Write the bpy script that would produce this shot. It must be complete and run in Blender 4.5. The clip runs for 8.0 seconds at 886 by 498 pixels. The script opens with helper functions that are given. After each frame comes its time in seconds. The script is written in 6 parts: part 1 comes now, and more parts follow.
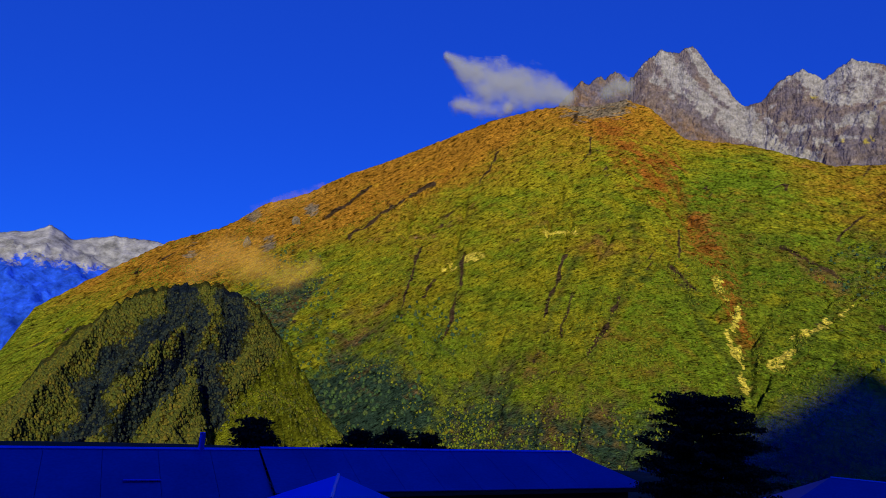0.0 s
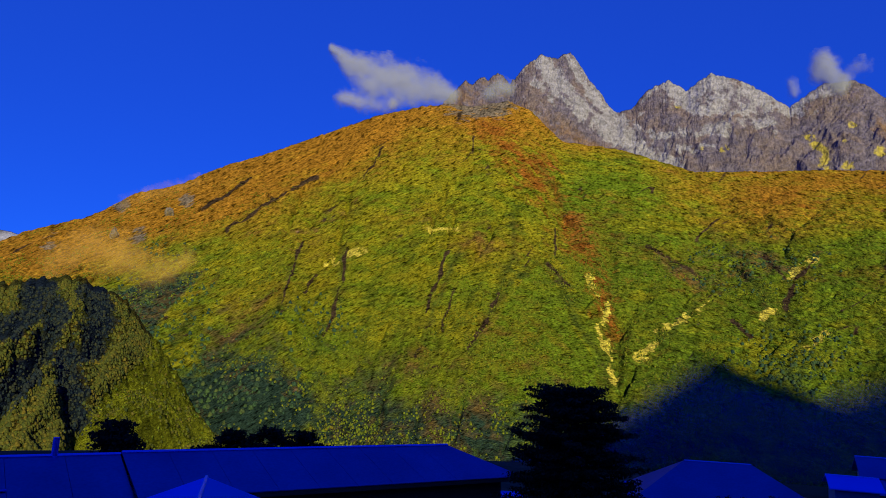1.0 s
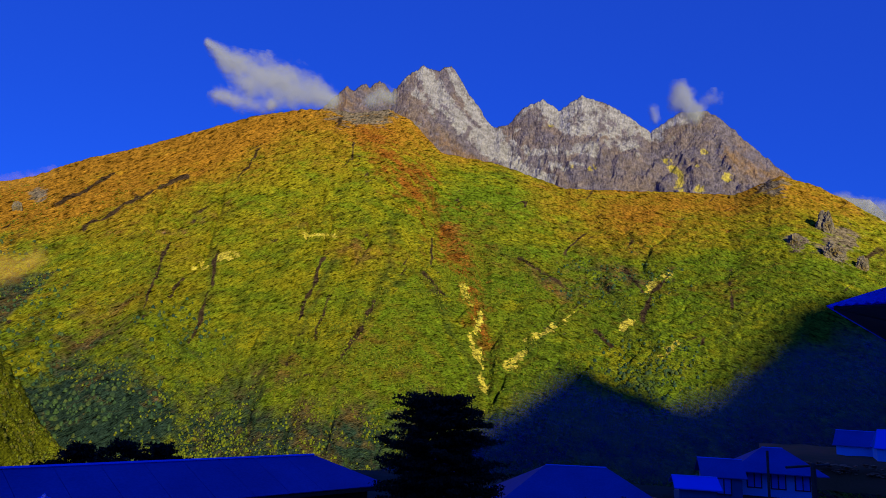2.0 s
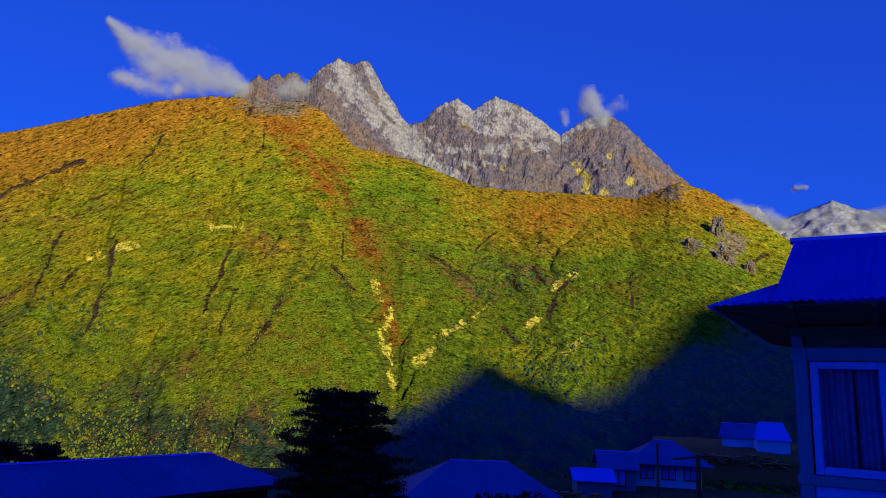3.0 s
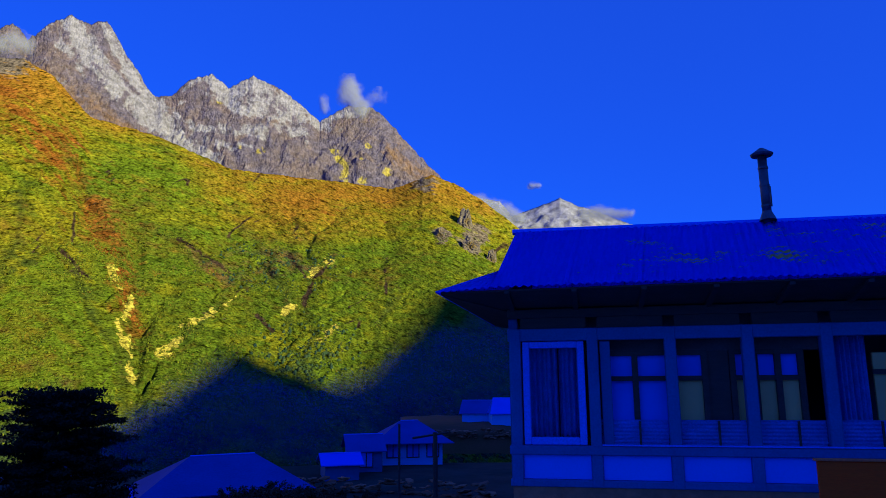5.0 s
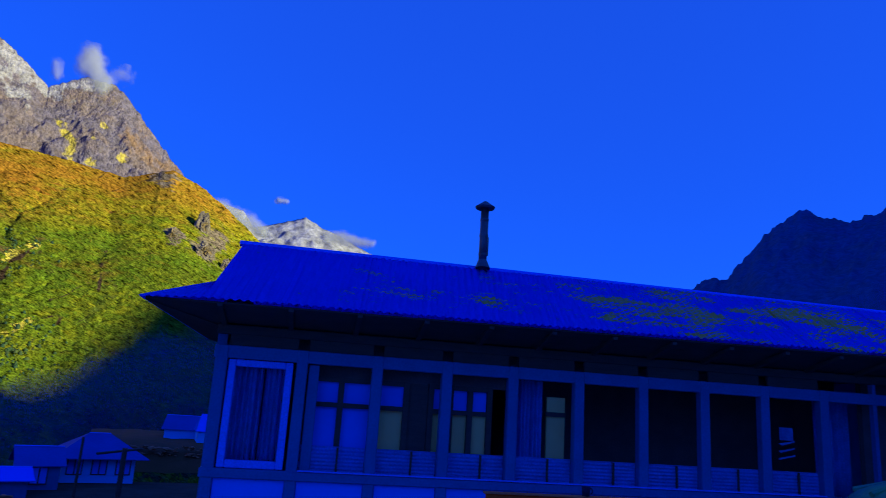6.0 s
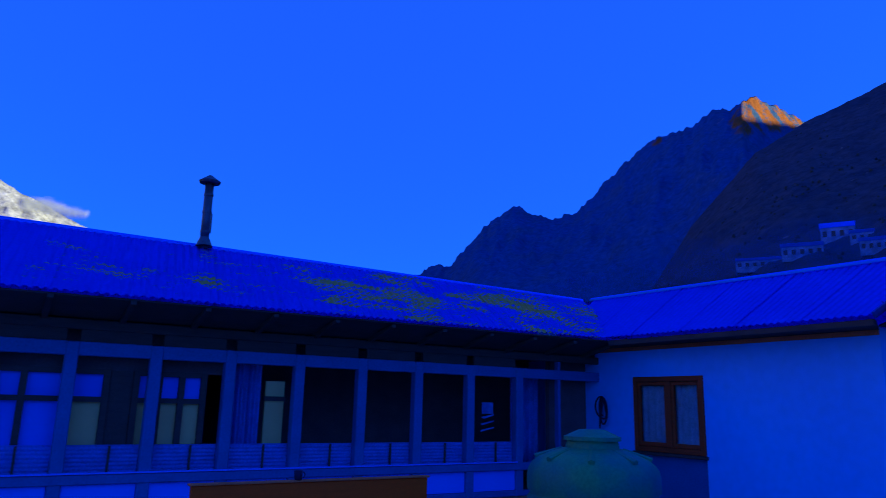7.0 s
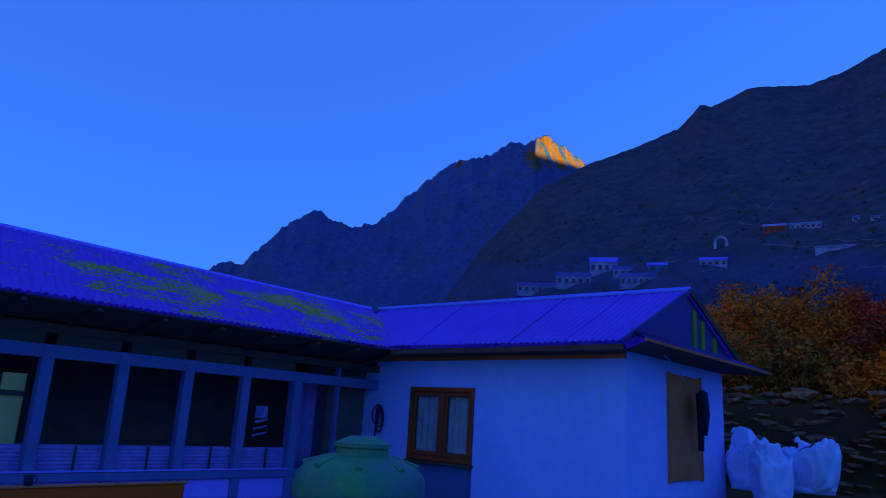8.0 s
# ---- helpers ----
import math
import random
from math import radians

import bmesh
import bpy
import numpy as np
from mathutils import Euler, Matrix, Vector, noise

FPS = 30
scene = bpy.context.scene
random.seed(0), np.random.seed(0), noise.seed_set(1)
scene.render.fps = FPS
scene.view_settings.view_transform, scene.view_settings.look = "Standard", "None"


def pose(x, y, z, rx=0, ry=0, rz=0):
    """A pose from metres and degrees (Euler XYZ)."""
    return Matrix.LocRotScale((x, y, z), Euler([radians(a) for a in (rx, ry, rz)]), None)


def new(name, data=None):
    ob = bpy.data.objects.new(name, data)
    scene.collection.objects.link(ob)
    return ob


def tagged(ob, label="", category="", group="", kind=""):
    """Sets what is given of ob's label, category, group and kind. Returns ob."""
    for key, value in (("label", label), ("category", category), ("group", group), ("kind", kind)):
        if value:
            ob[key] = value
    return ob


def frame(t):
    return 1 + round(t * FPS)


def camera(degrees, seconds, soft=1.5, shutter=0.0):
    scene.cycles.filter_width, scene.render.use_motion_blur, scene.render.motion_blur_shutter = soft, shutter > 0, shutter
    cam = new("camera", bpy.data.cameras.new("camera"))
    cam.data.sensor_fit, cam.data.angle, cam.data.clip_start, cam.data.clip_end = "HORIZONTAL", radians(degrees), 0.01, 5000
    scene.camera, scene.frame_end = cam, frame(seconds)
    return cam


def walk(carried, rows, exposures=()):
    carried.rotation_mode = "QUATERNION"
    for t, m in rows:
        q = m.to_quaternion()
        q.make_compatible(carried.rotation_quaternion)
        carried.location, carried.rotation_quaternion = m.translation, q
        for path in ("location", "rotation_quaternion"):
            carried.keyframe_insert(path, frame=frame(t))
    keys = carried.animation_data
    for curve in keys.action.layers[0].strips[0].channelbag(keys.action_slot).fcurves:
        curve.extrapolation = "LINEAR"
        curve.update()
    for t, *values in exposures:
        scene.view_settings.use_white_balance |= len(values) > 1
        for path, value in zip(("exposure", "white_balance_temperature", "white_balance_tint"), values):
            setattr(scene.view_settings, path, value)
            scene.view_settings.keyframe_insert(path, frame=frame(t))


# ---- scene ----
cam = camera(64.6, 8.0, soft=0.6, shutter=0.12)
EYE = 1.65
# seconds, x, y, z above the first eye, yaw, pitch, roll
ROWS = [
    (0, -0.000, 0.000, 0.000, -0.00, 10.17, -3.60),
    (0.5, 0.075, -0.008, 0.007, -4.96, 9.36, -2.28),
    (1, 0.150, -0.017, 0.014, -9.52, 10.32, -2.64),
    (1.5, 0.226, -0.025, 0.019, -15.01, 10.63, -2.94),
    (2, 0.302, -0.034, 0.025, -19.69, 11.41, -2.38),
    (3.5, 0.534, -0.062, 0.039, -32.49, 10.99, -1.89),
    (4, 0.612, -0.071, 0.045, -39.53, 10.63, -0.81),
    (5.5, 0.853, -0.120, 0.064, -54.76, 11.81, -1.14),
    (6, 0.950, -0.176, 0.078, -68.81, 12.98, -3.62),
    (6.5, 1.034, -0.229, 0.093, -76.85, 11.61, -2.04),
    (7, 1.087, -0.272, 0.105, -90.23, 12.48, -1.41),
    (7.5, 1.131, -0.314, 0.101, -99.73, 13.76, -2.20),
    (8, 1.175, -0.355, 0.090, -107.56, 13.77, -3.29),
]
EXPOSURES = [(0.0, 0.0, 6000, 12), (2.0, 0.25, 6300, 9), (3.5, 0.35, 6200, 8), (5.5, 0.72, 6000, 3), (6.2, 0.85, 6000, 0), (7.0, 1.15, 6100, -4), (7.4, 1.28, 6900, -12), (8.0, 1.6, 11500, -35)]
walk(cam, [(t, pose(x, y, EYE + z, 90 + pitch, roll, yaw)) for t, x, y, z, yaw, pitch, roll in ROWS], EXPOSURES)

# ---------------------------------------------------------------- light
SUN_BEARING, SUN_HEIGHT = -178.0, 15.5   # degrees, counter-clockwise from +y
world = bpy.data.worlds.new("world")
scene.world = world
world.use_nodes = True
wt = world.node_tree
sky = wt.nodes.new("ShaderNodeTexSky")
sky.sky_type, sky.sun_disc = "NISHITA", False
sky.sun_elevation, sky.sun_rotation = radians(SUN_HEIGHT), radians(-SUN_BEARING)
sky.altitude, sky.air_density, sky.dust_density, sky.ozone_density = 3000, 1.0, 1.8, 3.0
cool = wt.nodes.new("ShaderNodeMix")
cool.data_type, cool.blend_type = "RGBA", "MULTIPLY"
cool.inputs[0].default_value = 1.0
cool.inputs[7].default_value = (0.08, 0.40, 1.55, 1.0)
wt.links.new(sky.outputs[0], cool.inputs[6])
# scattered light that fills the whole vault evenly
vault = wt.nodes.new("ShaderNodeMix")
vault.data_type = "RGBA"
vault.inputs[0].default_value = 0.5
vault.inputs[7].default_value = (0.17, 0.66, 6.5, 1.0)
wt.links.new(cool.outputs[2], vault.inputs[6])
wt.links.new(vault.outputs[2], wt.nodes["Background"].inputs[0])
wt.nodes["Background"].inputs[1].default_value = 0.095
lamp = bpy.data.lights.new("sun", "SUN")
lamp.energy, lamp.angle, lamp.color = 5.4, radians(0.6), (1.0, 0.85, 0.36)
sun = new("sun", lamp)
sun.matrix_world = pose(0, 0, 500, 90 - SUN_HEIGHT, 0, SUN_BEARING + 180)

# ---------------------------------------------------------------- materials
def material(name, base, rough=0.8, metal=0.0, other=None, scale=4.0, amount=0.5, bump=0.2, fine=40.0, depth=0.02, stretch=(1, 1, 1), per_piece=0.0, grain=0.35, gloss=0.2):
    """A surface with two scales of colour variation and relief, in metres of the object's own space."""
    m = bpy.data.materials.new(name)
    m.use_nodes = True
    nt = m.node_tree
    n, l = nt.nodes, nt.links
    b = n["Principled BSDF"]
    b.inputs["Roughness"].default_value, b.inputs["Metallic"].default_value = rough, metal
    b.inputs["Specular IOR Level"].default_value = gloss
    co = n.new("ShaderNodeTexCoord")
    mp = n.new("ShaderNodeMapping")
    mp.inputs["Scale"].default_value = stretch
    l.new(co.outputs["Object"], mp.inputs[0])
    big = n.new("ShaderNodeTexNoise")
    big.inputs["Scale"].default_value, big.inputs["Detail"].default_value = scale, 6
    small = n.new("ShaderNodeTexNoise")
    small.inputs["Scale"].default_value, small.inputs["Detail"].default_value = fine, 4
    for t in (big, small):
        l.new(mp.outputs[0], t.inputs["Vector"])
    ramp = n.new("ShaderNodeMapRange")
    ramp.inputs[1].default_value, ramp.inputs[2].default_value = 0.35, 0.65
    l.new(big.outputs[0], ramp.inputs[0])
    mul = n.new("ShaderNodeMath")
    mul.operation = "MULTIPLY"
    mul.inputs[1].default_value = amount
    l.new(ramp.outputs[0], mul.inputs[0])
    mix = n.new("ShaderNodeMix")
    mix.data_type = "RGBA"
    mix.inputs[6].default_value = (*base, 1)
    mix.inputs[7].default_value = (*(other or tuple(c * 0.6 for c in base)), 1)
    l.new(mul.outputs[0], mix.inputs[0])
    speck = n.new("ShaderNodeMix")
    speck.data_type, speck.blend_type = "RGBA", "MULTIPLY"
    speck.inputs[0].default_value = grain
    l.new(mix.outputs[2], speck.inputs[6])
    gr = n.new("ShaderNodeMapRange")
    gr.inputs[1].default_value, gr.inputs[2].default_value, gr.inputs[3].default_value, gr.inputs[4].default_value = 0.3, 0.7, 0.5, 1.2
    l.new(small.outputs[0], gr.inputs[0])
    l.new(gr.outputs[0], speck.inputs[7])
    last = speck.outputs[2]
    if per_piece:
        info = n.new("ShaderNodeObjectInfo")
        pr = n.new("ShaderNodeMapRange")
        pr.inputs[3].default_value, pr.inputs[4].default_value = 1 - per_piece, 1 + per_piece
        l.new(info.outputs["Random"], pr.inputs[0])
        pm = n.new("ShaderNodeMix")
        pm.data_type, pm.blend_type = "RGBA", "MULTIPLY"
        pm.inputs[0].default_value = 1
        l.new(last, pm.inputs[6])
        l.new(pr.outputs[0], pm.inputs[7])
        last = pm.outputs[2]
    l.new(last, b.inputs["Base Color"])
    bp = n.new("ShaderNodeBump")
    bp.inputs["Strength"].default_value, bp.inputs["Distance"].default_value = bump, depth
    l.new(small.outputs[0], bp.inputs["Height"])
    l.new(bp.outputs[0], b.inputs["Normal"])
    return m


def glass(name, tint=(0.9, 0.95, 1.0), rough=0.02):
    m = bpy.data.materials.new(name)
    m.use_nodes = True
    b = m.node_tree.nodes["Principled BSDF"]
    b.inputs["Base Color"].default_value = (*tint, 1)
    b.inputs["Roughness"].default_value = rough
    b.inputs["Transmission Weight"].default_value = 1.0
    b.inputs["IOR"].default_value = 1.1
    return m


def terrain_material(name, layers, scale, rough=0.95, relief=0.6, relief_scale=0.06, relief_depth=6.0, dark=0.45, light=1.45, edge=0.03, tufts=None):
    """Layers of ground colour: the first covers all, each further one (colour, attribute or noise scale, low, high) lies over it."""
    m = bpy.data.materials.new(name)
    m.use_nodes = True
    nt = m.node_tree
    n, l = nt.nodes, nt.links
    b = n["Principled BSDF"]
    b.inputs["Roughness"].default_value = rough
    b.inputs["Specular IOR Level"].default_value = 0.0
    co = n.new("ShaderNodeTexCoord")
    last = None
    for colour, kind, low, high in layers:
        if last is None:
            c = n.new("ShaderNodeRGB")
            c.outputs[0].default_value = (*colour, 1)
            last = c.outputs[0]
            continue
        mr = n.new("ShaderNodeMapRange")
        mr.inputs[1].default_value, mr.inputs[2].default_value = low, high
        if isinstance(kind, str):
            at = n.new("ShaderNodeAttribute")
            at.attribute_name = kind
            rough_edge = n.new("ShaderNodeTexNoise")
            rough_edge.inputs["Scale"].default_value, rough_edge.inputs["Detail"].default_value, rough_edge.inputs["Roughness"].default_value = edge, 8, 0.7
            l.new(co.outputs["Object"], rough_edge.inputs["Vector"])
            shift = n.new("ShaderNodeMath")
            shift.operation = "MULTIPLY_ADD"
            shift.inputs[1].default_value, shift.inputs[2].default_value = 1.3, -0.65
            l.new(rough_edge.outputs[0], shift.inputs[0])
            both = n.new("ShaderNodeMath")
            l.new(shift.outputs[0], both.inputs[0])
            l.new(at.outputs["Fac"], both.inputs[1])
            l.new(both.outputs[0], mr.inputs[0])
        else:
            nz = n.new("ShaderNodeTexNoise")
            nz.inputs["Scale"].default_value, nz.inputs["Detail"].default_value, nz.inputs["Roughness"].default_value = kind, 8, 0.65
            l.new(co.outputs["Object"], nz.inputs["Vector"])
            l.new(nz.outputs[0], mr.inputs[0])
        mx = n.new("ShaderNodeMix")
        mx.data_type = "RGBA"
        mx.inputs[7].default_value = (*colour, 1)
        l.new(mr.outputs[0], mx.inputs[0])
        l.new(last, mx.inputs[6])
        last = mx.outputs[2]
    grain = n.new("ShaderNodeTexNoise")
    grain.inputs["Scale"].default_value, grain.inputs["Detail"].default_value, grain.inputs["Roughness"].default_value = relief_scale, 10, 0.7
    l.new(co.outputs["Object"], grain.inputs["Vector"])
    gr = n.new("ShaderNodeMapRange")
    gr.inputs[1].default_value, gr.inputs[2].default_value, gr.inputs[3].default_value, gr.inputs[4].default_value = 0.36, 0.64, dark, light
    l.new(grain.outputs[0], gr.inputs[0])
    mm = n.new("ShaderNodeMix")
    mm.data_type, mm.blend_type = "RGBA", "MULTIPLY"
    mm.inputs[0].default_value = 1
    l.new(last, mm.inputs[6])
    l.new(gr.outputs[0], mm.inputs[7])
    last, height = mm.outputs[2], grain.outputs[0]
    # Streaked tone marks; on shrub slopes their dark ends paint shrub shadows.
    if tufts:
        lie = n.new("ShaderNodeAttribute")
        lie.attribute_name = "lie"
        for along, up, stops in tufts:
            mp = n.new("ShaderNodeMapping")
            mp.inputs["Scale"].default_value = (along, up, 1)
            l.new(lie.outputs["Vector"], mp.inputs[0])
            tn = n.new("ShaderNodeTexNoise")
            tn.inputs["Scale"].default_value, tn.inputs["Detail"].default_value, tn.inputs["Roughness"].default_value = 1.0, 4, 0.6
            l.new(mp.outputs[0], tn.inputs["Vector"])
            cr = n.new("ShaderNodeValToRGB")
            while len(cr.color_ramp.elements) < len(stops):
                cr.color_ramp.elements.new(0.5)
            for k, (where, value) in enumerate(stops):
                cr.color_ramp.elements[k].position = where
                cr.color_ramp.elements[k].color = (value, value, value, 1)
            l.new(tn.outputs[0], cr.inputs[0])
            tm = n.new("ShaderNodeMix")
            tm.data_type, tm.blend_type = "RGBA", "MULTIPLY"
            tm.inputs[0].default_value = 1
            l.new(last, tm.inputs[6])
            l.new(cr.outputs[0], tm.inputs[7])
            last, height = tm.outputs[2], tn.outputs[0]
    l.new(last, b.inputs["Base Color"])
    bp = n.new("ShaderNodeBump")
    bp.inputs["Strength"].default_value, bp.inputs["Distance"].default_value = relief, relief_depth
    l.new(height, bp.inputs["Height"])
    l.new(bp.outputs[0], b.inputs["Normal"])
    return m


# Walls and panels taken as white; their blue base stands in for sky light.
WALL = material("sky_blued_limewash", (0.16, 0.46, 1.0), 0.9, other=(0.12, 0.38, 0.94), scale=0.6, amount=0.7, bump=0.05, fine=7, grain=0.12)
PANEL = material("sky_blued_panel", (0.04, 0.24, 1.0), 0.6, grain=0.08, other=(0.03, 0.19, 0.96), scale=1.5, bump=0.05)
TIN = material("blue_roof_sheet", (0.0, 0.20, 1.0), 0.5, 1.0, gloss=0.3, grain=0.12, other=(0.0, 0.16, 0.95), scale=0.8, amount=0.6, bump=0.05, fine=18)
TIN_DULL = material("dull_roof_sheet", (0.05, 0.11, 0.42), 0.5, 0.7, gloss=0.2, grain=0.3, other=(0.035, 0.075, 0.28), scale=0.5, bump=0.08, fine=10)
for roof_sheet in (TIN, TIN_DULL):
    roof_sheet.node_tree.nodes["Principled BSDF"].inputs["Specular Tint"].default_value = (0.0, 0.22, 1.0, 1)
PAINT = material("blue_gloss_paint", (0.008, 0.15, 0.38), 0.45, gloss=0.2, other=(0.006, 0.11, 0.29), scale=3, bump=0.1)
# White paint with the sky's blue put into its base colour.
WHITE_PAINT = material("sky_blued_paint", (0.05, 0.24, 1.0), 0.5, other=(0.03, 0.18, 0.88), scale=4, amount=0.4, bump=0.08)
DARK_WOOD = material("dark_wood", (0.11, 0.07, 0.055), 0.7, other=(0.065, 0.042, 0.035), scale=3, bump=0.2, stretch=(1, 1, 6))
RED_WOOD = material("red_brown_wood", (0.55, 0.075, 0.02), 0.5, other=(0.3, 0.05, 0.015), scale=5, bump=0.15, stretch=(1, 1, 8))
BOARD = material("varnished_board", (1.0, 0.10, 0.004), 0.5, other=(0.9, 0.065, 0.003), scale=5, bump=0.15, stretch=(0.4, 8, 8))
BROWN = material("brown_plywood", (1.0, 0.21, 0.075), 0.8, other=(0.6, 0.10, 0.04), scale=2, bump=0.1)
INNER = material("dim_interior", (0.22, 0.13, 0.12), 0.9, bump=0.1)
CLOTH = material("curtain_cloth", (0.26, 0.36, 0.95), 0.95, other=(0.16, 0.24, 0.7), scale=8, bump=0.1)
FLUE = material("flue_steel", (0.16, 0.17, 0.2), 0.5, 0.6, other=(0.1, 0.08, 0.07), scale=6)
PANE = glass("window_glass")
TANK = material("green_plastic", (0.02, 0.13, 0.19), 0.5, other=(0.16, 0.46, 0.04), scale=1.6, amount=0.6, bump=0.05)
EARTH = material("earth", (0.20, 0.075, 0.03), 0.95, other=(0.08, 0.06, 0.015), scale=0.5, bump=0.5, fine=9)
STONE = material("grey_stone", (0.45, 0.17, 0.08), 0.9, other=(0.22, 0.09, 0.05), scale=2, bump=0.4, fine=14, per_piece=0.35)
NEEDLES = material("dark_needles", (0.020, 0.030, 0.014), 0.9, other=(0.012, 0.018, 0.01), scale=1.5, bump=0.2)
BARK = material("bark", (0.07, 0.05, 0.035), 0.95, bump=0.5, fine=12)
# White sacking, blued in the base for the light of the sky.
SACK = material("white_sack", (0.36, 0.62, 1.0), 0.7, other=(0.26, 0.46, 0.88), scale=3, bump=0.2)
NAVY = material("navy_cloth", (0.02, 0.022, 0.06), 0.95, bump=0.2)
# The pale yard layer is an unseen bounce surface that brightens the lodge.
GRASS_SOIL = terrain_material("valley_ground", [((0.06, 0.07, 0.05), 0, 0, 1), ((0.12, 0.085, 0.06), 0.08, 0.45, 0.6), ((0.56, 0.53, 0.50), "yard", 0.3, 0.6)], 1, relief_scale=0.4, relief_depth=0.6, dark=0.8, light=1.15)

# ---------------------------------------------------------------- making meshes
def mesh_object(name, verts, faces, mat, parent=None, label="", smooth=False):
    me = bpy.data.meshes.new(name)
    me.from_pydata([tuple(v) for v in verts], [], [tuple(f) for f in faces])
    me.materials.append(mat)
    if smooth:
        me.polygons.foreach_set("use_smooth", [True] * len(me.polygons))
    ob = new(name, me)
    if parent:
        ob.parent = parent
    return tagged(ob, label)


def part(name, bm, mat, parent, label="", smooth=False):
    me = bpy.data.meshes.new(name)
    bm.normal_update()
    bm.to_mesh(me)
    bm.free()
    me.materials.append(mat)
    if smooth:
        me.polygons.foreach_set("use_smooth", [True] * len(me.polygons))
    ob = new(name, me)
    if parent:
        ob.parent = parent
    return tagged(ob, label)


def empty(name, m=None, label="", category="", group="", kind=""):
    ob = new(name)
    ob.empty_display_size = 0.2
    if m is not None:
        ob.matrix_world = m
    return tagged(ob, label, category, group, kind)


def box(bm, x0, x1, y0, y1, z0, z1, bevel=0.0):
    vs = bmesh.ops.create_cube(bm, size=1, matrix=Matrix.LocRotScale(((x0 + x1) / 2, (y0 + y1) / 2, (z0 + z1) / 2), None, (abs(x1 - x0), abs(y1 - y0), abs(z1 - z0))))["verts"]
    if bevel:
        es = list({e for v in vs for e in v.link_edges})
        bmesh.ops.bevel(bm, geom=es, offset=bevel, segments=1, affect="EDGES", profile=0.5)
    return bm


def boxed(*a, bevel=0.0):
    return box(bmesh.new(), *a, bevel=bevel)


def lattice(ix, iy, seed):
    h = (ix.astype(np.int64) * 374761393 + iy.astype(np.int64) * 668265263 + seed * 974634323) & 0xFFFFFFFF
    h = ((h ^ (h >> 13)) * 1274126177) & 0xFFFFFFFF
    return ((h ^ (h >> 16)) & 0xFFFF) / 65535.0 * 2 - 1


def value_noise(x, y, seed=0):
    ix, iy = np.floor(x), np.floor(y)
    fx, fy = x - ix, y - iy
    fx, fy = fx * fx * (3 - 2 * fx), fy * fy * (3 - 2 * fy)
    a, b = lattice(ix, iy, seed), lattice(ix + 1, iy, seed)
    c, d = lattice(ix, iy + 1, seed), lattice(ix + 1, iy + 1, seed)
    return (a * (1 - fx) + b * fx) * (1 - fy) + (c * (1 - fx) + d * fx) * fy


def fbm(x, y, octaves=5, gain=0.5, seed=0, ridged=False):
    total, amp, norm = np.zeros_like(x), 1.0, 0.0
    for k in range(octaves):
        v = value_noise(x * 2 ** k + 17.3 * k, y * 2 ** k - 9.1 * k, seed + k)
        total += amp * ((1 - 2 * np.abs(v)) if ridged else v)
        norm += amp
        amp *= gain
    return total / norm


def course(points, b):
    """Heights or distances along bearings, by straight steps between (bearing, value) pairs."""
    p = np.array(sorted(points))
    return np.interp(b, p[:, 0], p[:, 1])


def loft(name, mat, b0, b1, nb, nv, foot, foot_z, crest, skyline, shape, relief, jag=0.0, back=0.25, marks=None, smooth=True, broadness=3.0):
    """A mountainside from its foot to its crest and a little down the back. Bearings in degrees, counter-clockwise from +y;
    foot and crest are distances, skyline the crest's rise in degrees. relief(d, b, v) gives metres of rise; marks(...) gives attributes."""
    b = np.linspace(b0, b1, nb)
    v = np.concatenate([np.linspace(0, 1, nv) ** 0.9, [1.03, 1.03 + back]])
    B, V = np.meshgrid(b, v)
    rf, rc = course(foot, B), course(crest, B)
    exact = course(skyline, B) + jag * fbm(B * 3.0, B * 0 + 4.2, 4, 0.6, 77)
    broad = sum(course(skyline, B + k) for k in np.linspace(-broadness, broadness, 9)) / 9
    near = np.clip(V, 0, 1) ** 5
    rise = broad * (1 - near) + exact * near
    zc = EYE + rc * np.tan(np.radians(rise))
    zf = course(foot_z, B) if isinstance(foot_z, list) else foot_z
    R = rf + (rc - rf) * V
    over = np.clip(V - 1, 0, None)
    Z = zf + (zc - zf) * np.clip(V, 0, 1) ** shape - over * (zc - zf) * 2.5
    X, Y = -np.sin(np.radians(B)) * R, np.cos(np.radians(B)) * R
    fade = np.clip(V * 6, 0, 1) * np.clip((1 - V) * 5, 0.0, 1)
    Z = Z + relief(X, Y, R, B, V) * fade
    n_u, n_v = nb, len(v)
    i = np.arange(n_u * n_v).reshape(n_v, n_u)
    quads = np.stack([i[:-1, :-1], i[1:, :-1], i[1:, 1:], i[:-1, 1:]], -1).reshape(-1, 4)
    if b1 > b0:
        quads = quads[:, ::-1]
    me = bpy.data.meshes.new(name)
    co = np.stack([X, Y, Z], -1).reshape(-1, 3)
    me.vertices.add(len(co))
    me.vertices.foreach_set("co", co.ravel())
    me.loops.add(quads.size)
    me.loops.foreach_set("vertex_index", quads.ravel())
    me.polygons.add(len(quads))
    me.polygons.foreach_set("loop_start", np.arange(0, quads.size, 4))
    me.polygons.foreach_set("use_smooth", np.full(len(quads), smooth))
    me.update(calc_edges=True)
    me.materials.append(mat)
    if marks:
        for key, value in marks(X, Y, Z, R, B, V).items():
            if isinstance(value, tuple):
                at = me.attributes.new(key, "FLOAT_VECTOR", "POINT")
                at.data.foreach_set("vector", np.stack(value, -1).astype(np.float32).ravel())
                continue
            at = me.attributes.new(key, "FLOAT", "POINT")
            at.data.foreach_set("value", np.asarray(value, dtype=np.float32).ravel())
    return new(name, me), (X, Y, Z)

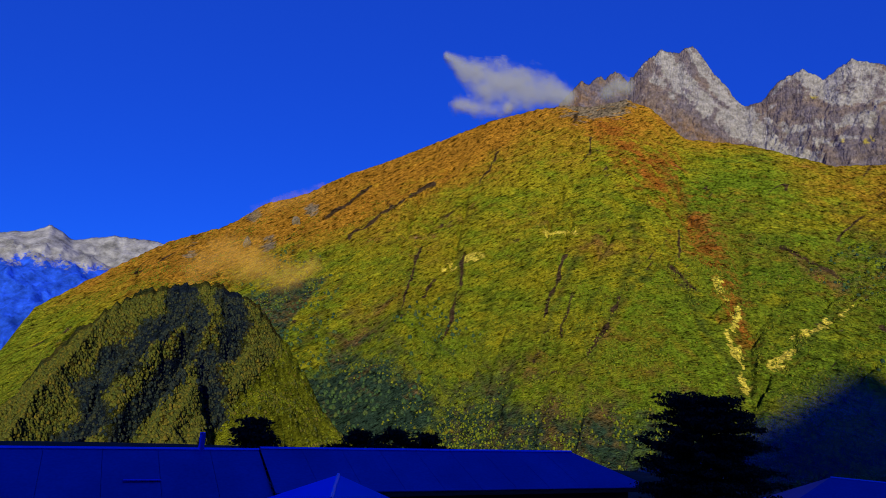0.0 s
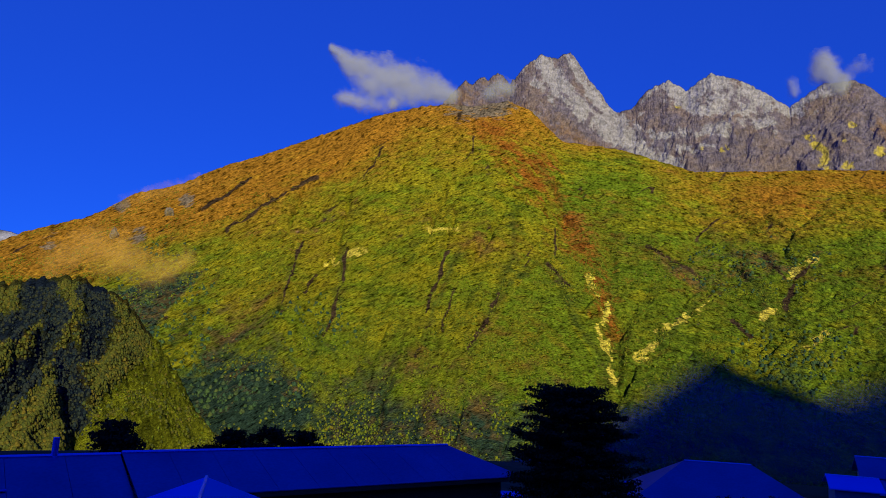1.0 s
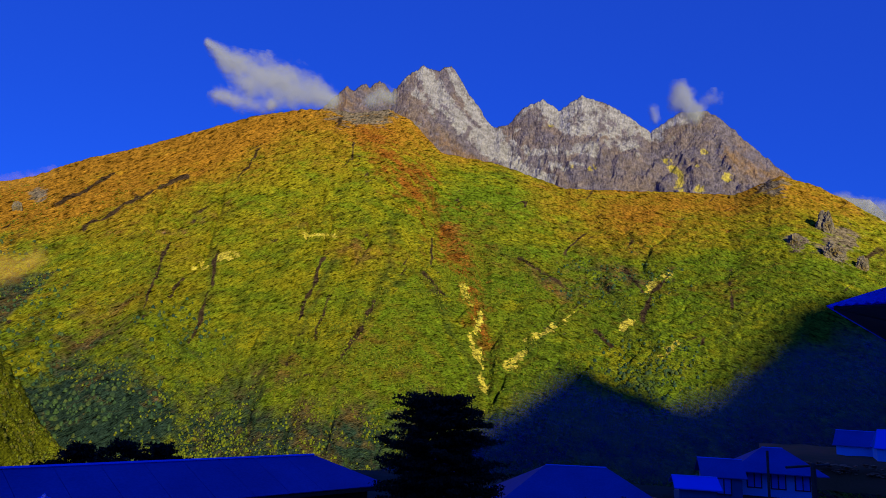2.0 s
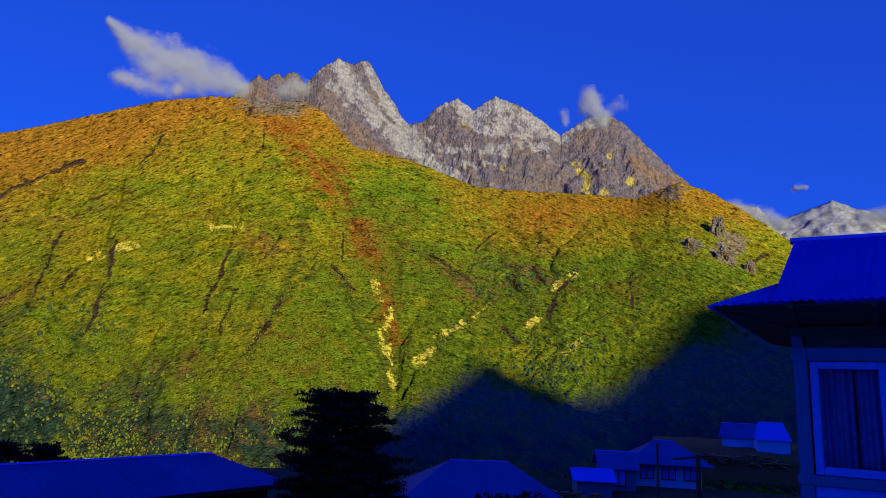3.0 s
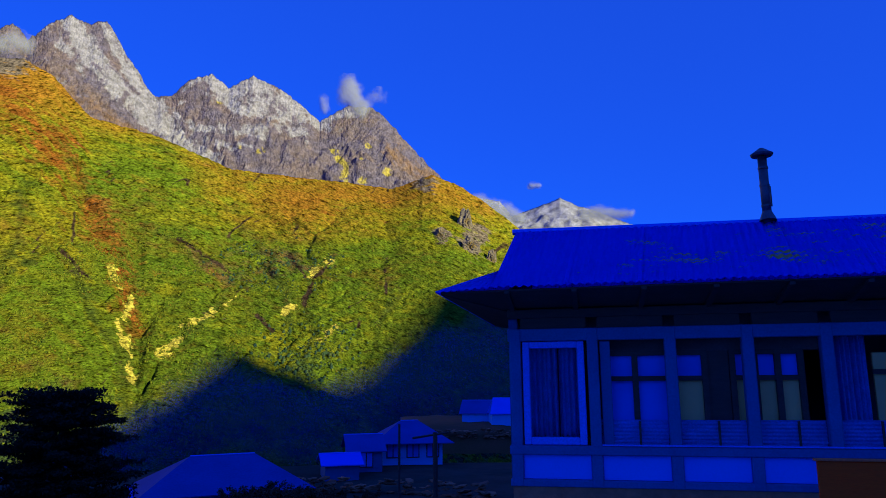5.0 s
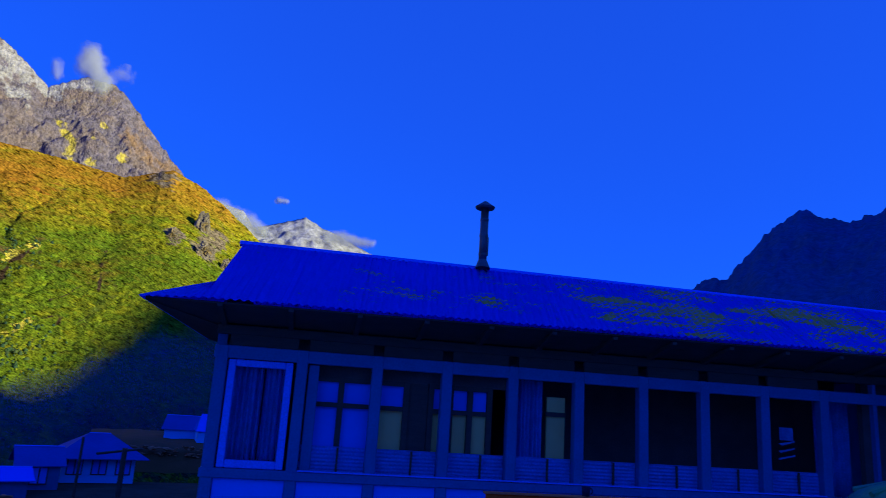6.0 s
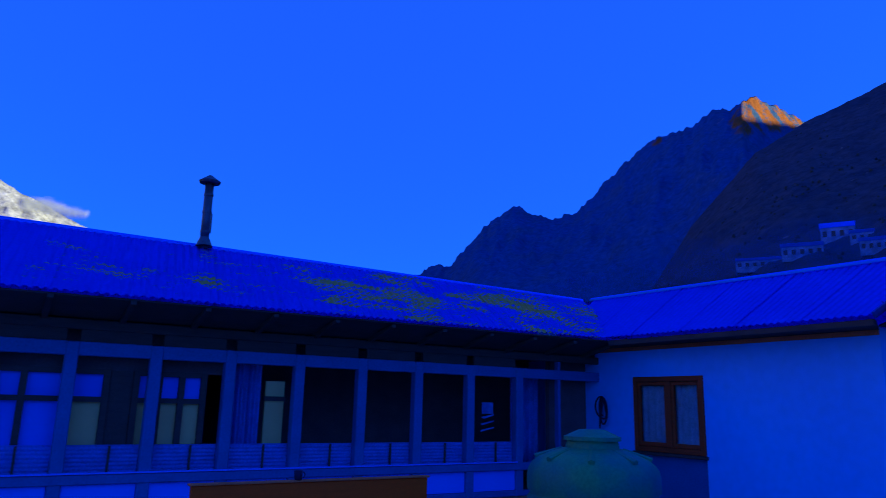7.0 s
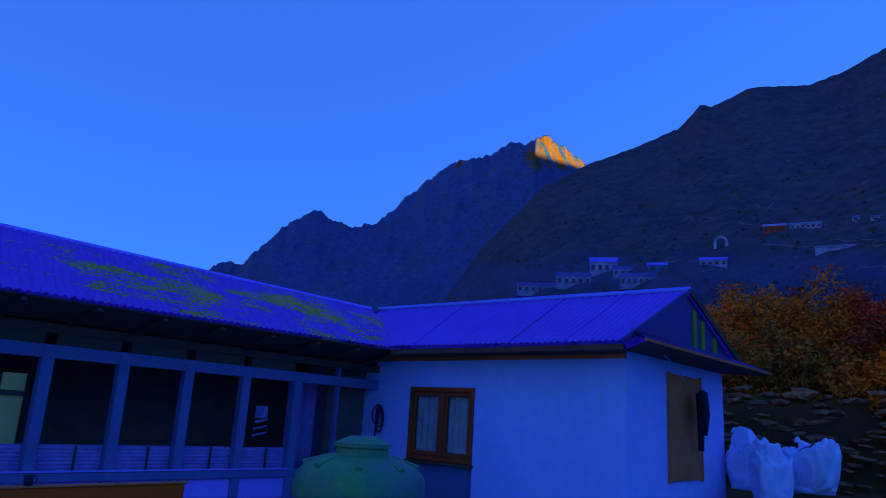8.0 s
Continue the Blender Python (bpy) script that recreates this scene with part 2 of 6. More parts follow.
# ---------------------------------------------------------------- mountains
def segment(b, e, pts, width):
    """1 on a broken line of (bearing, rise) points, falling to 0 at the given width in degrees."""
    best = np.full(b.shape, 9.0)
    for (b0, e0), (b1, e1) in zip(pts, pts[1:]):
        db, de = b1 - b0, e1 - e0
        k = np.clip(((b - b0) * db + (e - e0) * de) / (db * db + de * de), 0, 1)
        best = np.minimum(best, np.hypot(b - b0 - k * db, e - e0 - k * de))
    return np.clip(1 - best / width, 0, 1)


def patch(b, e, cb, ce, wb, we):
    return np.clip(1.4 - np.hypot((b - cb) / wb, (e - ce) / we), 0, 1)


def rise_of(R, Z):
    return np.degrees(np.arctan2(Z - EYE, R))


def lie_of(B, e, turns):
    """Metres made from bearing and rise to fit the camera's view; strips climb as (bearing, steepness) pairs say."""
    line = np.linspace(-80, 80, 641)
    fall = np.cumsum(course(turns, line)) * (line[1] - line[0])
    return (np.radians(-B) * 2000, np.radians(e + np.interp(B, line, fall)) * 2000, np.zeros_like(B))


def wood_edge(e):
    """Bearing of the line where the spur's dark wood ends against the bright shrubs."""
    return course([(-8, 18.6), (-5.8, 17.6), (-2.6, 15.9), (0.2, 13.6), (3.8, 12.3), (7.7, 9.5), (9, 8)], e)


VALLEYS = [([(-16.6, 17.8), (-19.4, 13.3), (-21.4, 10.1), (-22.7, 7.0), (-22.6, 3.3), (-23.0, -6)], 1.5), ([(-17.6, 9.6), (-19.0, 7.5), (-20.2, 4.6), (-21.9, 2.4), (-22.7, -0.3)], 0.9),
           ([(-14.7, 13.1), (-14.9, 9.9), (-13.3, 5.4), (-11.7, 1.9), (-11.0, -1)], 1.0), ([(-11.1, 11.0), (-9.5, 8.1), (-8.4, 4.9), (-7.7, 1.8)], 0.9), ([(-23.3, 11.6), (-27.0, 9.8), (-29.5, 8.1), (-29.3, 6.2), (-26.2, 3.4)], 1.0),
           ([(-37.7, 10.1), (-35.7, 8.1), (-35.5, 5.9), (-36.3, 3.7)], 0.9), ([(-29.3, 13.5), (-32.0, 10.3), (-33.8, 7.2), (-34.2, 4.6)], 1.0), ([(-41.8, 9.8), (-42.5, 6.4), (-41.6, 4.7)], 0.8), ([(-17.9, 14.2), (-19.9, 12.4), (-23.7, 13.4)], 0.7),
           ([(2.4, 10.1), (3.0, 8.3), (4.2, 4.1)], 0.8), ([(8.4, 7.6), (10.2, 4.0), (11.5, 1.5)], 0.8), ([(-1.1, 10.0), (-0.4, 4.5), (1.3, 0.9)], 0.9), ([(-17, 9.6), (-15, 8.2), (-13.3, 5.2)], 0.7)]


def valley(b, e):
    """1 in the bed of the slope's ravines, falling to 0 at their shoulders."""
    wb, we = 0.35 * fbm(b / 1.3, e / 1.3, 3, 0.55, 121), 0.35 * fbm(b / 1.3 + 40, e / 1.3, 3, 0.55, 123)
    best = np.zeros_like(b)
    for pts, width in VALLEYS:
        best = np.maximum(best, segment(b + wb, e + we, pts, width))
    return best



GULLIES = [[(-16, 21), (-19, 14), (-22, 8), (-23.2, 3), (-23.4, -6)], [(-28, 6), (-26, 3), (-23.5, 0)], [(16, 6), (17, 1), (19, -6)]]
CLEFTS = [[(-3.8, 18.6), (-2.0, 15.6)], [(1.8, 15.4), (4.0, 14.0), (6.4, 12.3), (8.4, 10.5)], [(2.4, 10.1), (3.0, 8.3), (3.6, 5.1)], [(-1.1, 10.0), (-1.0, 8.1), (-0.4, 4.5), (0.3, 2.9)], [(1.1, 7.6), (2.0, 6.2)], [(-9.5, 10.1), (-8.8, 8.0), (-7.9, 5.0)], [(-10.1, 7.1), (-9.2, 3.8)], [(-13.7, 7.0), (-12.9, 4.6), (-11.4, 2.3)], [(-11.2, 19.5), (-11.2, 18.2)], [(7.0, 14.9), (9.0, 12.9), (10.5, 11.9)], [(-18.2, 12.3), (-18.3, 9.9)], [(-17.7, 9.4), (-19.5, 7.6)], [(-34.0, 10.0), (-35.5, 8.2)], [(-37.6, 10.0), (-36.1, 8.2), (-35.3, 6.1)], [(-41.9, 8.8), (-42.0, 7.0)], [(-25.5, 10.9), (-28.7, 9.1), (-29.7, 7.8)], [(-31.8, 5.1), (-33.0, 3.9)]]


def cracks(b, e):
    """Narrow broken clefts that climb slantwise across the slope, 1 in their bed."""
    u, v = -b * 0.78 + e * 0.62, b * 0.62 + e * 0.78
    v = v + 0.5 * fbm(b / 2.5, e / 2.5, 3, 0.5, 105)
    line = fbm(u / 4.5, v / 0.8, 2, 0.5, 101, True)
    bed = np.clip((line - 0.74) / 0.2, 0, 1) * np.clip(0.25 + 2.6 * fbm(b / 3, e / 3, 2, 0.5, 103), 0, 1)
    wander = 0.22 * fbm(b / 0.9, e / 0.9, 3, 0.6, 109)
    for c in CLEFTS:
        bed = np.maximum(bed, np.clip(1.5 * segment(b + wander, e + wander, c, 0.24) + 0.9 * fbm(b / 0.5, e / 0.5, 2, 0.5, 115) * (bed > -1) - 0.1, 0, 1) * (segment(b, e, c, 0.6) > 0))
    return bed


def green_relief(X, Y, R, B, V):
    a = np.radians(B) * 1600
    w = a + 260 * V + 60 * fbm(a / 300, V * 3, 3, 0.5, 5)
    calm = np.clip((B + 46) / 20, 0.18, 1)
    z = 40 * calm * fbm(w / 330, V * 1.1, 3, 0.5, 11, True) + 9 * calm * fbm(w / 95, V * 3.5, 3, 0.55, 21, True)
    z += 3 * fbm(X / 45, Y / 45, 4, 0.6, 31) + 4 * fbm(X / 9, Y / 9, 2, 0.6, 41)
    e = course(GREEN_SKY, B) * V - 8 * (1 - V)
    for g in GULLIES:
        z -= 8 * segment(B, e, g, 0.9) ** 1.5
    z -= 16 * calm * cracks(B, e)
    z -= 7 * valley(B, e) ** 1.3
    return z


GREEN_SKY = [(70, -8), (45, -6), (36, -3.5), (32.1, -0.3), (30.5, 2.8), (27.6, 5), (24.5, 7.2), (22.2, 8.7), (18.2, 10.4), (15.4, 12.5), (12.3, 13.6), (9.7, 15.2),
             (5.2, 17.2), (0.5, 19.3), (-2.8, 20.7), (-6.6, 21.7), (-9, 22), (-11, 21.9), (-14.1, 22.4), (-16.1, 21.6), (-18.7, 19.2), (-23.5, 18.5), (-29.3, 16.5),
             (-38.3, 16.0), (-42.4, 15.5), (-45.7, 16.7), (-48, 15.8), (-50, 14.5), (-52.7, 12.4), (-56, 10), (-62, 7), (-72, 5)]
SNOW_SKY = [(-6, 16), (-8.5, 22.1), (-9.4, 23.0), (-10.3, 23.9), (-10.9, 23.6), (-11.7, 24.3), (-12.3, 24.0), (-13.1, 24.6), (-13.7, 24.2), (-14.1, 23.6), (-15.2, 24.9), (-16.8, 26.0), (-18.1, 25.6), (-19.3, 26.1), (-20.9, 24.0),
            (-23, 21.4), (-24.4, 21.6), (-25.8, 23.0), (-27.3, 23.5), (-28.7, 22.7), (-30.6, 23.7), (-32.1, 23.3), (-34.4, 22.1), (-36.2, 20.7), (-38.4, 22), (-40.6, 22),
            (-41.8, 21.1), (-43.4, 19.5), (-45.3, 17.6), (-46.5, 16.5), (-50, 12), (-56, 8)]


def green_marks(X, Y, Z, R, B, V):
    e = rise_of(R, Z)
    n = fbm(X / 160, Y / 160, 5, 0.6, 51)
    n2 = fbm(X / 40, Y / 40, 4, 0.6, 61)
    tundra = 1.15 * np.clip((e - 6.0 + (B - 14) * 0.5 * (B < 14) + np.clip((B - 14) / 6, 0, 1) * 4) / 5, 0, 1) * np.clip((B + 16) / 6, 0, 1) + np.clip((e - 11.5 + 0.1 * (B + 45)) / 4, 0, 1) * np.clip((-25 - B) / 9, 0, 1)
    tundra = np.maximum(tundra, np.clip((e - 17.5) / 3, 0, 1))
    rust = np.maximum(0.8 * patch(B, e, -16.4, 17.0, 2.6, 2.6), 0.75 * segment(B, e, [(-17, 16), (-21, 10), (-23, 4)], 3.0))
    rust = np.maximum(rust, 0.35 * patch(B, e, -37, 13.5, 7, 1.6))
    rock = np.maximum(0.8 * patch(B, e, -45.0, 16.0, 1.6, 1.0), patch(B, e, -11.5, 22, 4, 1.2))
    for cb, ce in [(11.7, 12.4), (14.8, 9.3), (20.6, 8.1), (16.2, 11.4)]:
        rock = np.maximum(rock, 0.75 * patch(B, e, cb, ce, 0.7, 0.8))
    rock = np.maximum(rock, np.maximum(patch(B, e, -49.3, 11.5, 1.5, 1.5), patch(B, e, -46.5, 11.8, 0.8, 0.8)))
    scars = [[(-22.5, 6.2), (-22.2, 4.6)], [(-22.8, 2.0), (-23.1, -1.6)], [(-21.0, 8.4), (-21.6, 6.8)], [(-30.1, 6.6), (-28.4, 5.3), (-26.4, 4.2)], [(-26.1, 3.2), (-24.6, 2.1)], [(-37.9, 4.5), (-37.1, 3.4), (-36.0, 3.1)], [(-22.5, 3.2), (-22.8, 0.8)], [(-21.7, 4.5), (-22.4, 2.6)], [(-37.4, 9.7), (-35.6, 8.2)], [(-34.5, 5.8), (-33.8, 5.4)], [(-1.5, 9.4), (-2.7, 9.9)], [(0.6, 8.4), (-0.3, 8.8)], [(-7.9, 11.8), (-10.0, 12.1)]]
    scar = np.zeros_like(B)
    for s in scars:
        scar = np.maximum(scar, segment(B, e, s, 0.75))
    spur_wood = np.clip((B - wood_edge(e)) / 0.7 + 0.5, 0, 1) * np.clip((course([(9, 8.3), (13.4, 6.7), (16.4, 5.7), (22, 5)], B) - e) / 0.6, 0, 1) * (B < 24)
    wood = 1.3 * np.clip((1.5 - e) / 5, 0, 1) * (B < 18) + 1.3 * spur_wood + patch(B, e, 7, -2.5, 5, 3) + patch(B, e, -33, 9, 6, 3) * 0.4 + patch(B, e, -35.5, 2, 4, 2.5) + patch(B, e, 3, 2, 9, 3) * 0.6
    along, across, _ = lie_of(B, e, GREEN_LIE)
    streak = fbm(along / 60, across / 9, 4, 0.6, 107)
    deep = valley(B, e)
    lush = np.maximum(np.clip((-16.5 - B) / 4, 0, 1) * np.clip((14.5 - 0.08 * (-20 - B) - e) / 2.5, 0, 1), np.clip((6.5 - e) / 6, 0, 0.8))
    rust = np.maximum(rust, 0.9 * segment(B, e, [(-12.3, 20.6), (-14.9, 18.1), (-17.2, 15.4)], 2.8))
    rust = np.maximum(rust, 0.32 * segment(B, e, VALLEYS[0][0], 2.0) * np.clip(0.7 + fbm(X / 30, Y / 30, 3, 0.6, 127), 0, 1))
    bright = patch(B, e, -22.5, 15, 5, 2.2)
    left_edge, right_edge = course([(-6, -9.0), (-0.7, -11.0), (1.9, -12.0), (5.2, -13.6), (8.2, -15.4), (9.7, -17.0)], e), course([(-6, -22.6), (-0.3, -22.1), (2.4, -21.3), (4.6, -19.8), (7.5, -18.7), (9.7, -17.0)], e)
    facet = np.clip((left_edge - B) / 0.5, 0, 1) * np.clip((B - right_edge) / 0.25, 0, 1) * (e < 9.7)
    bright = np.maximum(bright, 0.75 * facet)
    lush = lush * (1 - 0.8 * facet)
    return {"tundra": tundra * 0.8 + n * 0.5, "rust": rust * 0.75 + n2 * 0.45, "rock": rock * 0.8 + n2 * 0.5, "scar": scar * 0.72 + n2 * 0.35 + 0.5 * fbm(X / 11, Y / 11, 3, 0.7, 63) - 0.12, "wood": wood * 0.6 + n * 0.7 + n2 * 0.35, "bright": bright + n * 0.4, "streak": 0.5 + 0.75 * streak, "crack": 1.1 * cracks(B, e), "lush": 0.75 * lush + 0.5 * n + 0.2 * n2, "ravine_shade": deep * 0.9 + 0.25 * n2, "lie": lie_of(B, e, GREEN_LIE)}


GREEN_LIE = [(80, 0.55), (0, 0.55), (-14, 0.25), (-22, -0.1), (-34, -0.35), (-80, -0.45)]
# Ravine and crack layers darken hollows by colour, standing in for shade.
GREEN = terrain_material("shrub_slope", [((0.25, 0.235, 0.012), 0, 0, 1), ((0.15, 0.205, 0.012), 0.010, 0.44, 0.60), ((0.10, 0.145, 0.012), 0.03, 0.52, 0.66), ((0.085, 0.155, 0.012), "lush", 0.3, 0.9), ((0.125, 0.190, 0.012), "bright", 0.25, 0.7), ((0.09, 0.125, 0.012), "streak", 0.60, 0.95), ((0.06, 0.088, 0.016), "ravine_shade", 0.4, 1.1), ((0.028, 0.055, 0.040), "wood", 0.35, 0.75),
                                         ((0.33, 0.165, 0.018), "tundra", 0.0, 0.85), ((0.27, 0.10, 0.016), "rust", 0.32, 0.75), ((0.19, 0.155, 0.115), "rock", 0.4, 0.6), ((0.58, 0.50, 0.07), "scar", 0.42, 0.52), ((0.06, 0.04, 0.025), "crack", 0.5, 1.0)], 1,
                         relief=0.8, relief_scale=0.10, relief_depth=7.0, dark=0.72, light=1.25,
                         tufts=[(0.022, 0.05, [(0.32, 0.55), (0.46, 0.86), (0.6, 0.98), (0.75, 1.1)]), (0.055, 0.13, [(0.36, 0.20), (0.44, 0.82), (0.6, 1.0), (0.72, 1.5)]), (0.13, 0.28, [(0.36, 0.40), (0.48, 0.98), (0.66, 1.5)])])
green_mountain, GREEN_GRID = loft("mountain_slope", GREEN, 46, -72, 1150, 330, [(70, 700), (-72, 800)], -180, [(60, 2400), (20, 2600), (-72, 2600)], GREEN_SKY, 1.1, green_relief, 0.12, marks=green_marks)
tagged(green_mountain, "sunlit mountainside of green shrubs and ochre grass", "mountain", kind="structure")


def snow_relief(X, Y, R, B, V):
    a, h = np.radians(B) * 3300, V * 900
    wa, wh = a + 60 * fbm(a / 170, h / 170, 3, 0.5, 6), h + 60 * fbm(a / 170, h / 170, 3, 0.5, 8)
    return 75 * fbm(wa / 230 - wh / 500, wh / 420, 4, 0.55, 13, True) + 34 * fbm(wa / 80 + wh / 110, wh / 90, 4, 0.6, 23, True) + 14 * fbm(a / 28, h / 28, 3, 0.6, 33)


SNOWFIELDS = [([(-16.3, 25.9), (-17.5, 24.9), (-19.0, 22.8), (-22.0, 20.3), (-25.0, 18.3), (-27.8, 16.8)], 1.25, 1.0), ([(-20.1, 24.8), (-22.5, 21.4), (-24.7, 19.1)], 1.2, 0.9), ([(-19.3, 26.0), (-19.6, 24.8)], 0.7, 0.75),
              ([(-15.2, 24.9), (-17.2, 23.2), (-18.8, 22.0)], 0.7, 0.55), ([(-27.3, 23.4), (-28.4, 22.2), (-29.4, 21.3)], 0.9, 1.0), ([(-29.6, 22.9), (-30.8, 23.6), (-32.6, 22.9), (-34.4, 21.7), (-36.2, 20.6)], 1.5, 1.0),
              ([(-29.8, 21.6), (-32.0, 21.4), (-33.8, 20.9)], 1.3, 0.72), ([(-26.0, 19.4), (-29.2, 19.5), (-32.0, 20.0), (-35.0, 19.8)], 0.8, 0.7), ([(-24.6, 20.3), (-26.4, 18.6), (-29.0, 18.2)], 0.6, 0.6), ([(-31.5, 19.2), (-29.4, 17.9)], 0.5, 0.65),
              ([(-35.7, 20.6), (-37.6, 21.6), (-39.5, 21.8)], 0.9, 0.8), ([(-24.8, 22.0), (-26.3, 22.9)], 0.5, 0.6)]


def snow_marks(X, Y, Z, R, B, V):
    e = rise_of(R, Z)
    wob = 0.45 * fbm(B / 0.9, e / 0.9, 4, 0.6, 75)
    n = fbm((B * 0.7 + e * 0.7) / 0.9, (e * 0.7 - B * 0.7) / 0.28, 4, 0.65, 71) + 0.8 * fbm((B * 0.6 - e * 0.8) / 0.5, (e * 0.6 + B * 0.8) / 0.2, 3, 0.65, 73)
    net = fbm(B / 0.75 + 2 * wob, e / 0.75 - B / 2.2, 3, 0.6, 79, True) - 0.25
    snow = np.zeros_like(B)
    for pts, width, full in SNOWFIELDS:
        snow = np.maximum(snow, full * np.clip(1.5 * segment(B + wob, e + wob, pts, width), 0, 1))
    snow = np.maximum(snow, 0.22 * np.clip((e - 19.0) / 3, 0, 1) * (B < -15))
    pale = segment(B + 0.4 * wob, e, [(-37.4, 18.4), (-37.7, 17.8), (-38.4, 17.5), (-38.5, 16.2)], 0.75)
    for cb, ce, w in ((-40.3, 18.9, 0.4), (-39.8, 17.9, 0.35), (-41.9, 16.8, 0.6), (-39.8, 16.1, 0.6), (-28.1, 21.6, 0.4), (-29.8, 18.3, 0.35), (-31.4, 18.1, 0.5)):
        pale = np.maximum(pale, 0.8 * patch(B, e, cb, ce, w, w * 0.9))
    brown = np.clip((-13 - B) / -3, 0, 1) + segment(B, e, [(-15.5, 21.5), (-19.5, 19.6), (-23.0, 18.0)], 1.8) + segment(B, e, [(-42, 18.5), (-46, 16.2)], 1.6)
    return {"snow": snow * 0.72 + 0.08 + 0.2 * n + 0.42 * net, "pale": pale * 0.72 + 0.25 * n, "brown": brown * 0.7 + 0.3 * n, "lie": (np.radians(-B) * 3300, np.radians(e) * 3300, 0 * B)}


SNOWY = terrain_material("snowy_rock", [((0.13, 0.115, 0.165), 0, 0, 1), ((0.165, 0.13, 0.14), 0.006, 0.45, 0.6), ((0.19, 0.125, 0.09), "brown", 0.35, 0.8), ((0.38, 0.32, 0.07), "pale", 0.4, 0.6), ((0.27, 0.265, 0.32), "snow", 0.42, 0.66)], 1,
                         relief=1.0, relief_scale=0.03, relief_depth=14.0, dark=0.7, light=1.25, edge=0.012, tufts=[(0.04, 0.04, [(0.32, 0.75), (0.5, 1.0), (0.7, 1.15)]), (0.11, 0.08, [(0.34, 0.7), (0.5, 1.0), (0.68, 1.25)])])
snow_peaks, _ = loft("snow_peak", SNOWY, -6, -56, 900, 230, [(0, 2300), (-60, 2300)], 300, [(0, 3400), (-60, 3400)], SNOW_SKY, 1.5, snow_relief, 0.22, marks=snow_marks)
tagged(snow_peaks, "row of jagged grey rock peaks streaked with snow", "mountain", kind="structure")


def far_marks(X, Y, Z, R, B, V):
    return {"snow": 0.95 * np.clip((rise_of(R, Z) - 5.0) / 2.2, 0, 1) + 0.4 * fbm(np.radians(B) * 80 - V * 8, V * 12, 5, 0.65, 81)}


# The blue first layer paints shade and haze on the flank below the snow.
FAR_SNOW = terrain_material("far_snow_and_painted_shade", [((0.02, 0.08, 0.75), 0, 0, 1), ((0.27, 0.28, 0.36), "snow", 0.4, 0.6)], 1, relief=0.6, relief_scale=0.012, relief_depth=40.0)
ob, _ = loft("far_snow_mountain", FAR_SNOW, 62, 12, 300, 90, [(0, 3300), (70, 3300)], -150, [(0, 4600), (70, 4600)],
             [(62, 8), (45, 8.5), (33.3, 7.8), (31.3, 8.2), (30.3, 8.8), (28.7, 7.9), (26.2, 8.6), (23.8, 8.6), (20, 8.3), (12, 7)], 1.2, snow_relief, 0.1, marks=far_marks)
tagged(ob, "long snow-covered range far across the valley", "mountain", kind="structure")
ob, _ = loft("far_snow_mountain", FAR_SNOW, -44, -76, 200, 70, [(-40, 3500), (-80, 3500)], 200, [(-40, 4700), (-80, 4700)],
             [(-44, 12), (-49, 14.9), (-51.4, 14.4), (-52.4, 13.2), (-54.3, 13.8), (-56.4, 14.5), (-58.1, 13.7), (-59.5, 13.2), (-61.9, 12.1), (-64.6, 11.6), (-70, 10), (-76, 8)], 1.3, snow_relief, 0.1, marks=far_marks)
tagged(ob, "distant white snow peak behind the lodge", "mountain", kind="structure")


def dark_relief(X, Y, R, B, V):
    a = np.radians(B) * R
    return 40 * fbm(np.radians(B) * 9, V * 2, 3, 0.5, 15, True) + 18 * fbm(X / 60, Y / 60, 4, 0.6, 25) + 22 * np.clip(V * 3 - 1.6, 0, 1) * fbm(np.radians(B) * 55 + V * 4, V * 5, 3, 0.6, 27, True)


DARK_SKY = [(-70, 3), (-80, 7), (-86, 9.5), (-88.1, 10.4), (-88.9, 11.2), (-90.6, 11.2), (-91.8, 12.5), (-93.4, 14.3), (-95.9, 16.1), (-98.9, 14.8), (-101.2, 15.7), (-104.8, 19.0), (-107.1, 20.7),
            (-109, 21.3), (-110.5, 21.6), (-112.2, 22.6), (-113.6, 22.5), (-115.1, 23.2), (-116.8, 22.3), (-118.7, 20.9), (-122, 18), (-130, 15)]
# Forest colour with distance haze painted in as a blue base.
SHADED = terrain_material("blue_hazed_forest", [((0.03, 0.085, 0.24), 0, 0, 1), ((0.045, 0.09, 0.20), 0.01, 0.45, 0.6), ((0.12, 0.13, 0.25), 0.02, 0.64, 0.70), ((0.24, 0.085, 0.03), "ochre", 0.4, 0.8)], 1, relief=0.7, relief_scale=0.06, relief_depth=8.0, dark=0.7, light=1.2)
# The ochre mask paints warm sunlight on the tip and one small spot.
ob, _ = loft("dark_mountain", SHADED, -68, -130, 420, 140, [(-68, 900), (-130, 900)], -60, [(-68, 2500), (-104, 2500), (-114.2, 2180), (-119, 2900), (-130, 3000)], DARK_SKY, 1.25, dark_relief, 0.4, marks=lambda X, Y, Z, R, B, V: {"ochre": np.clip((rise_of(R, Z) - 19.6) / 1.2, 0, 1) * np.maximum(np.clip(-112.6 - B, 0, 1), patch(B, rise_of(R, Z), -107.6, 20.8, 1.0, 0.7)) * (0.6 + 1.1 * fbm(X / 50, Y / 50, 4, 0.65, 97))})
tagged(ob, "shaded mountain with a sunlit rocky tip", "mountain", kind="structure")


def hill_relief(X, Y, R, B, V):
    return 8 * fbm(X / 60, Y / 60, 4, 0.55, 16) + 2.5 * fbm(X / 12, Y / 12, 3, 0.6, 26)


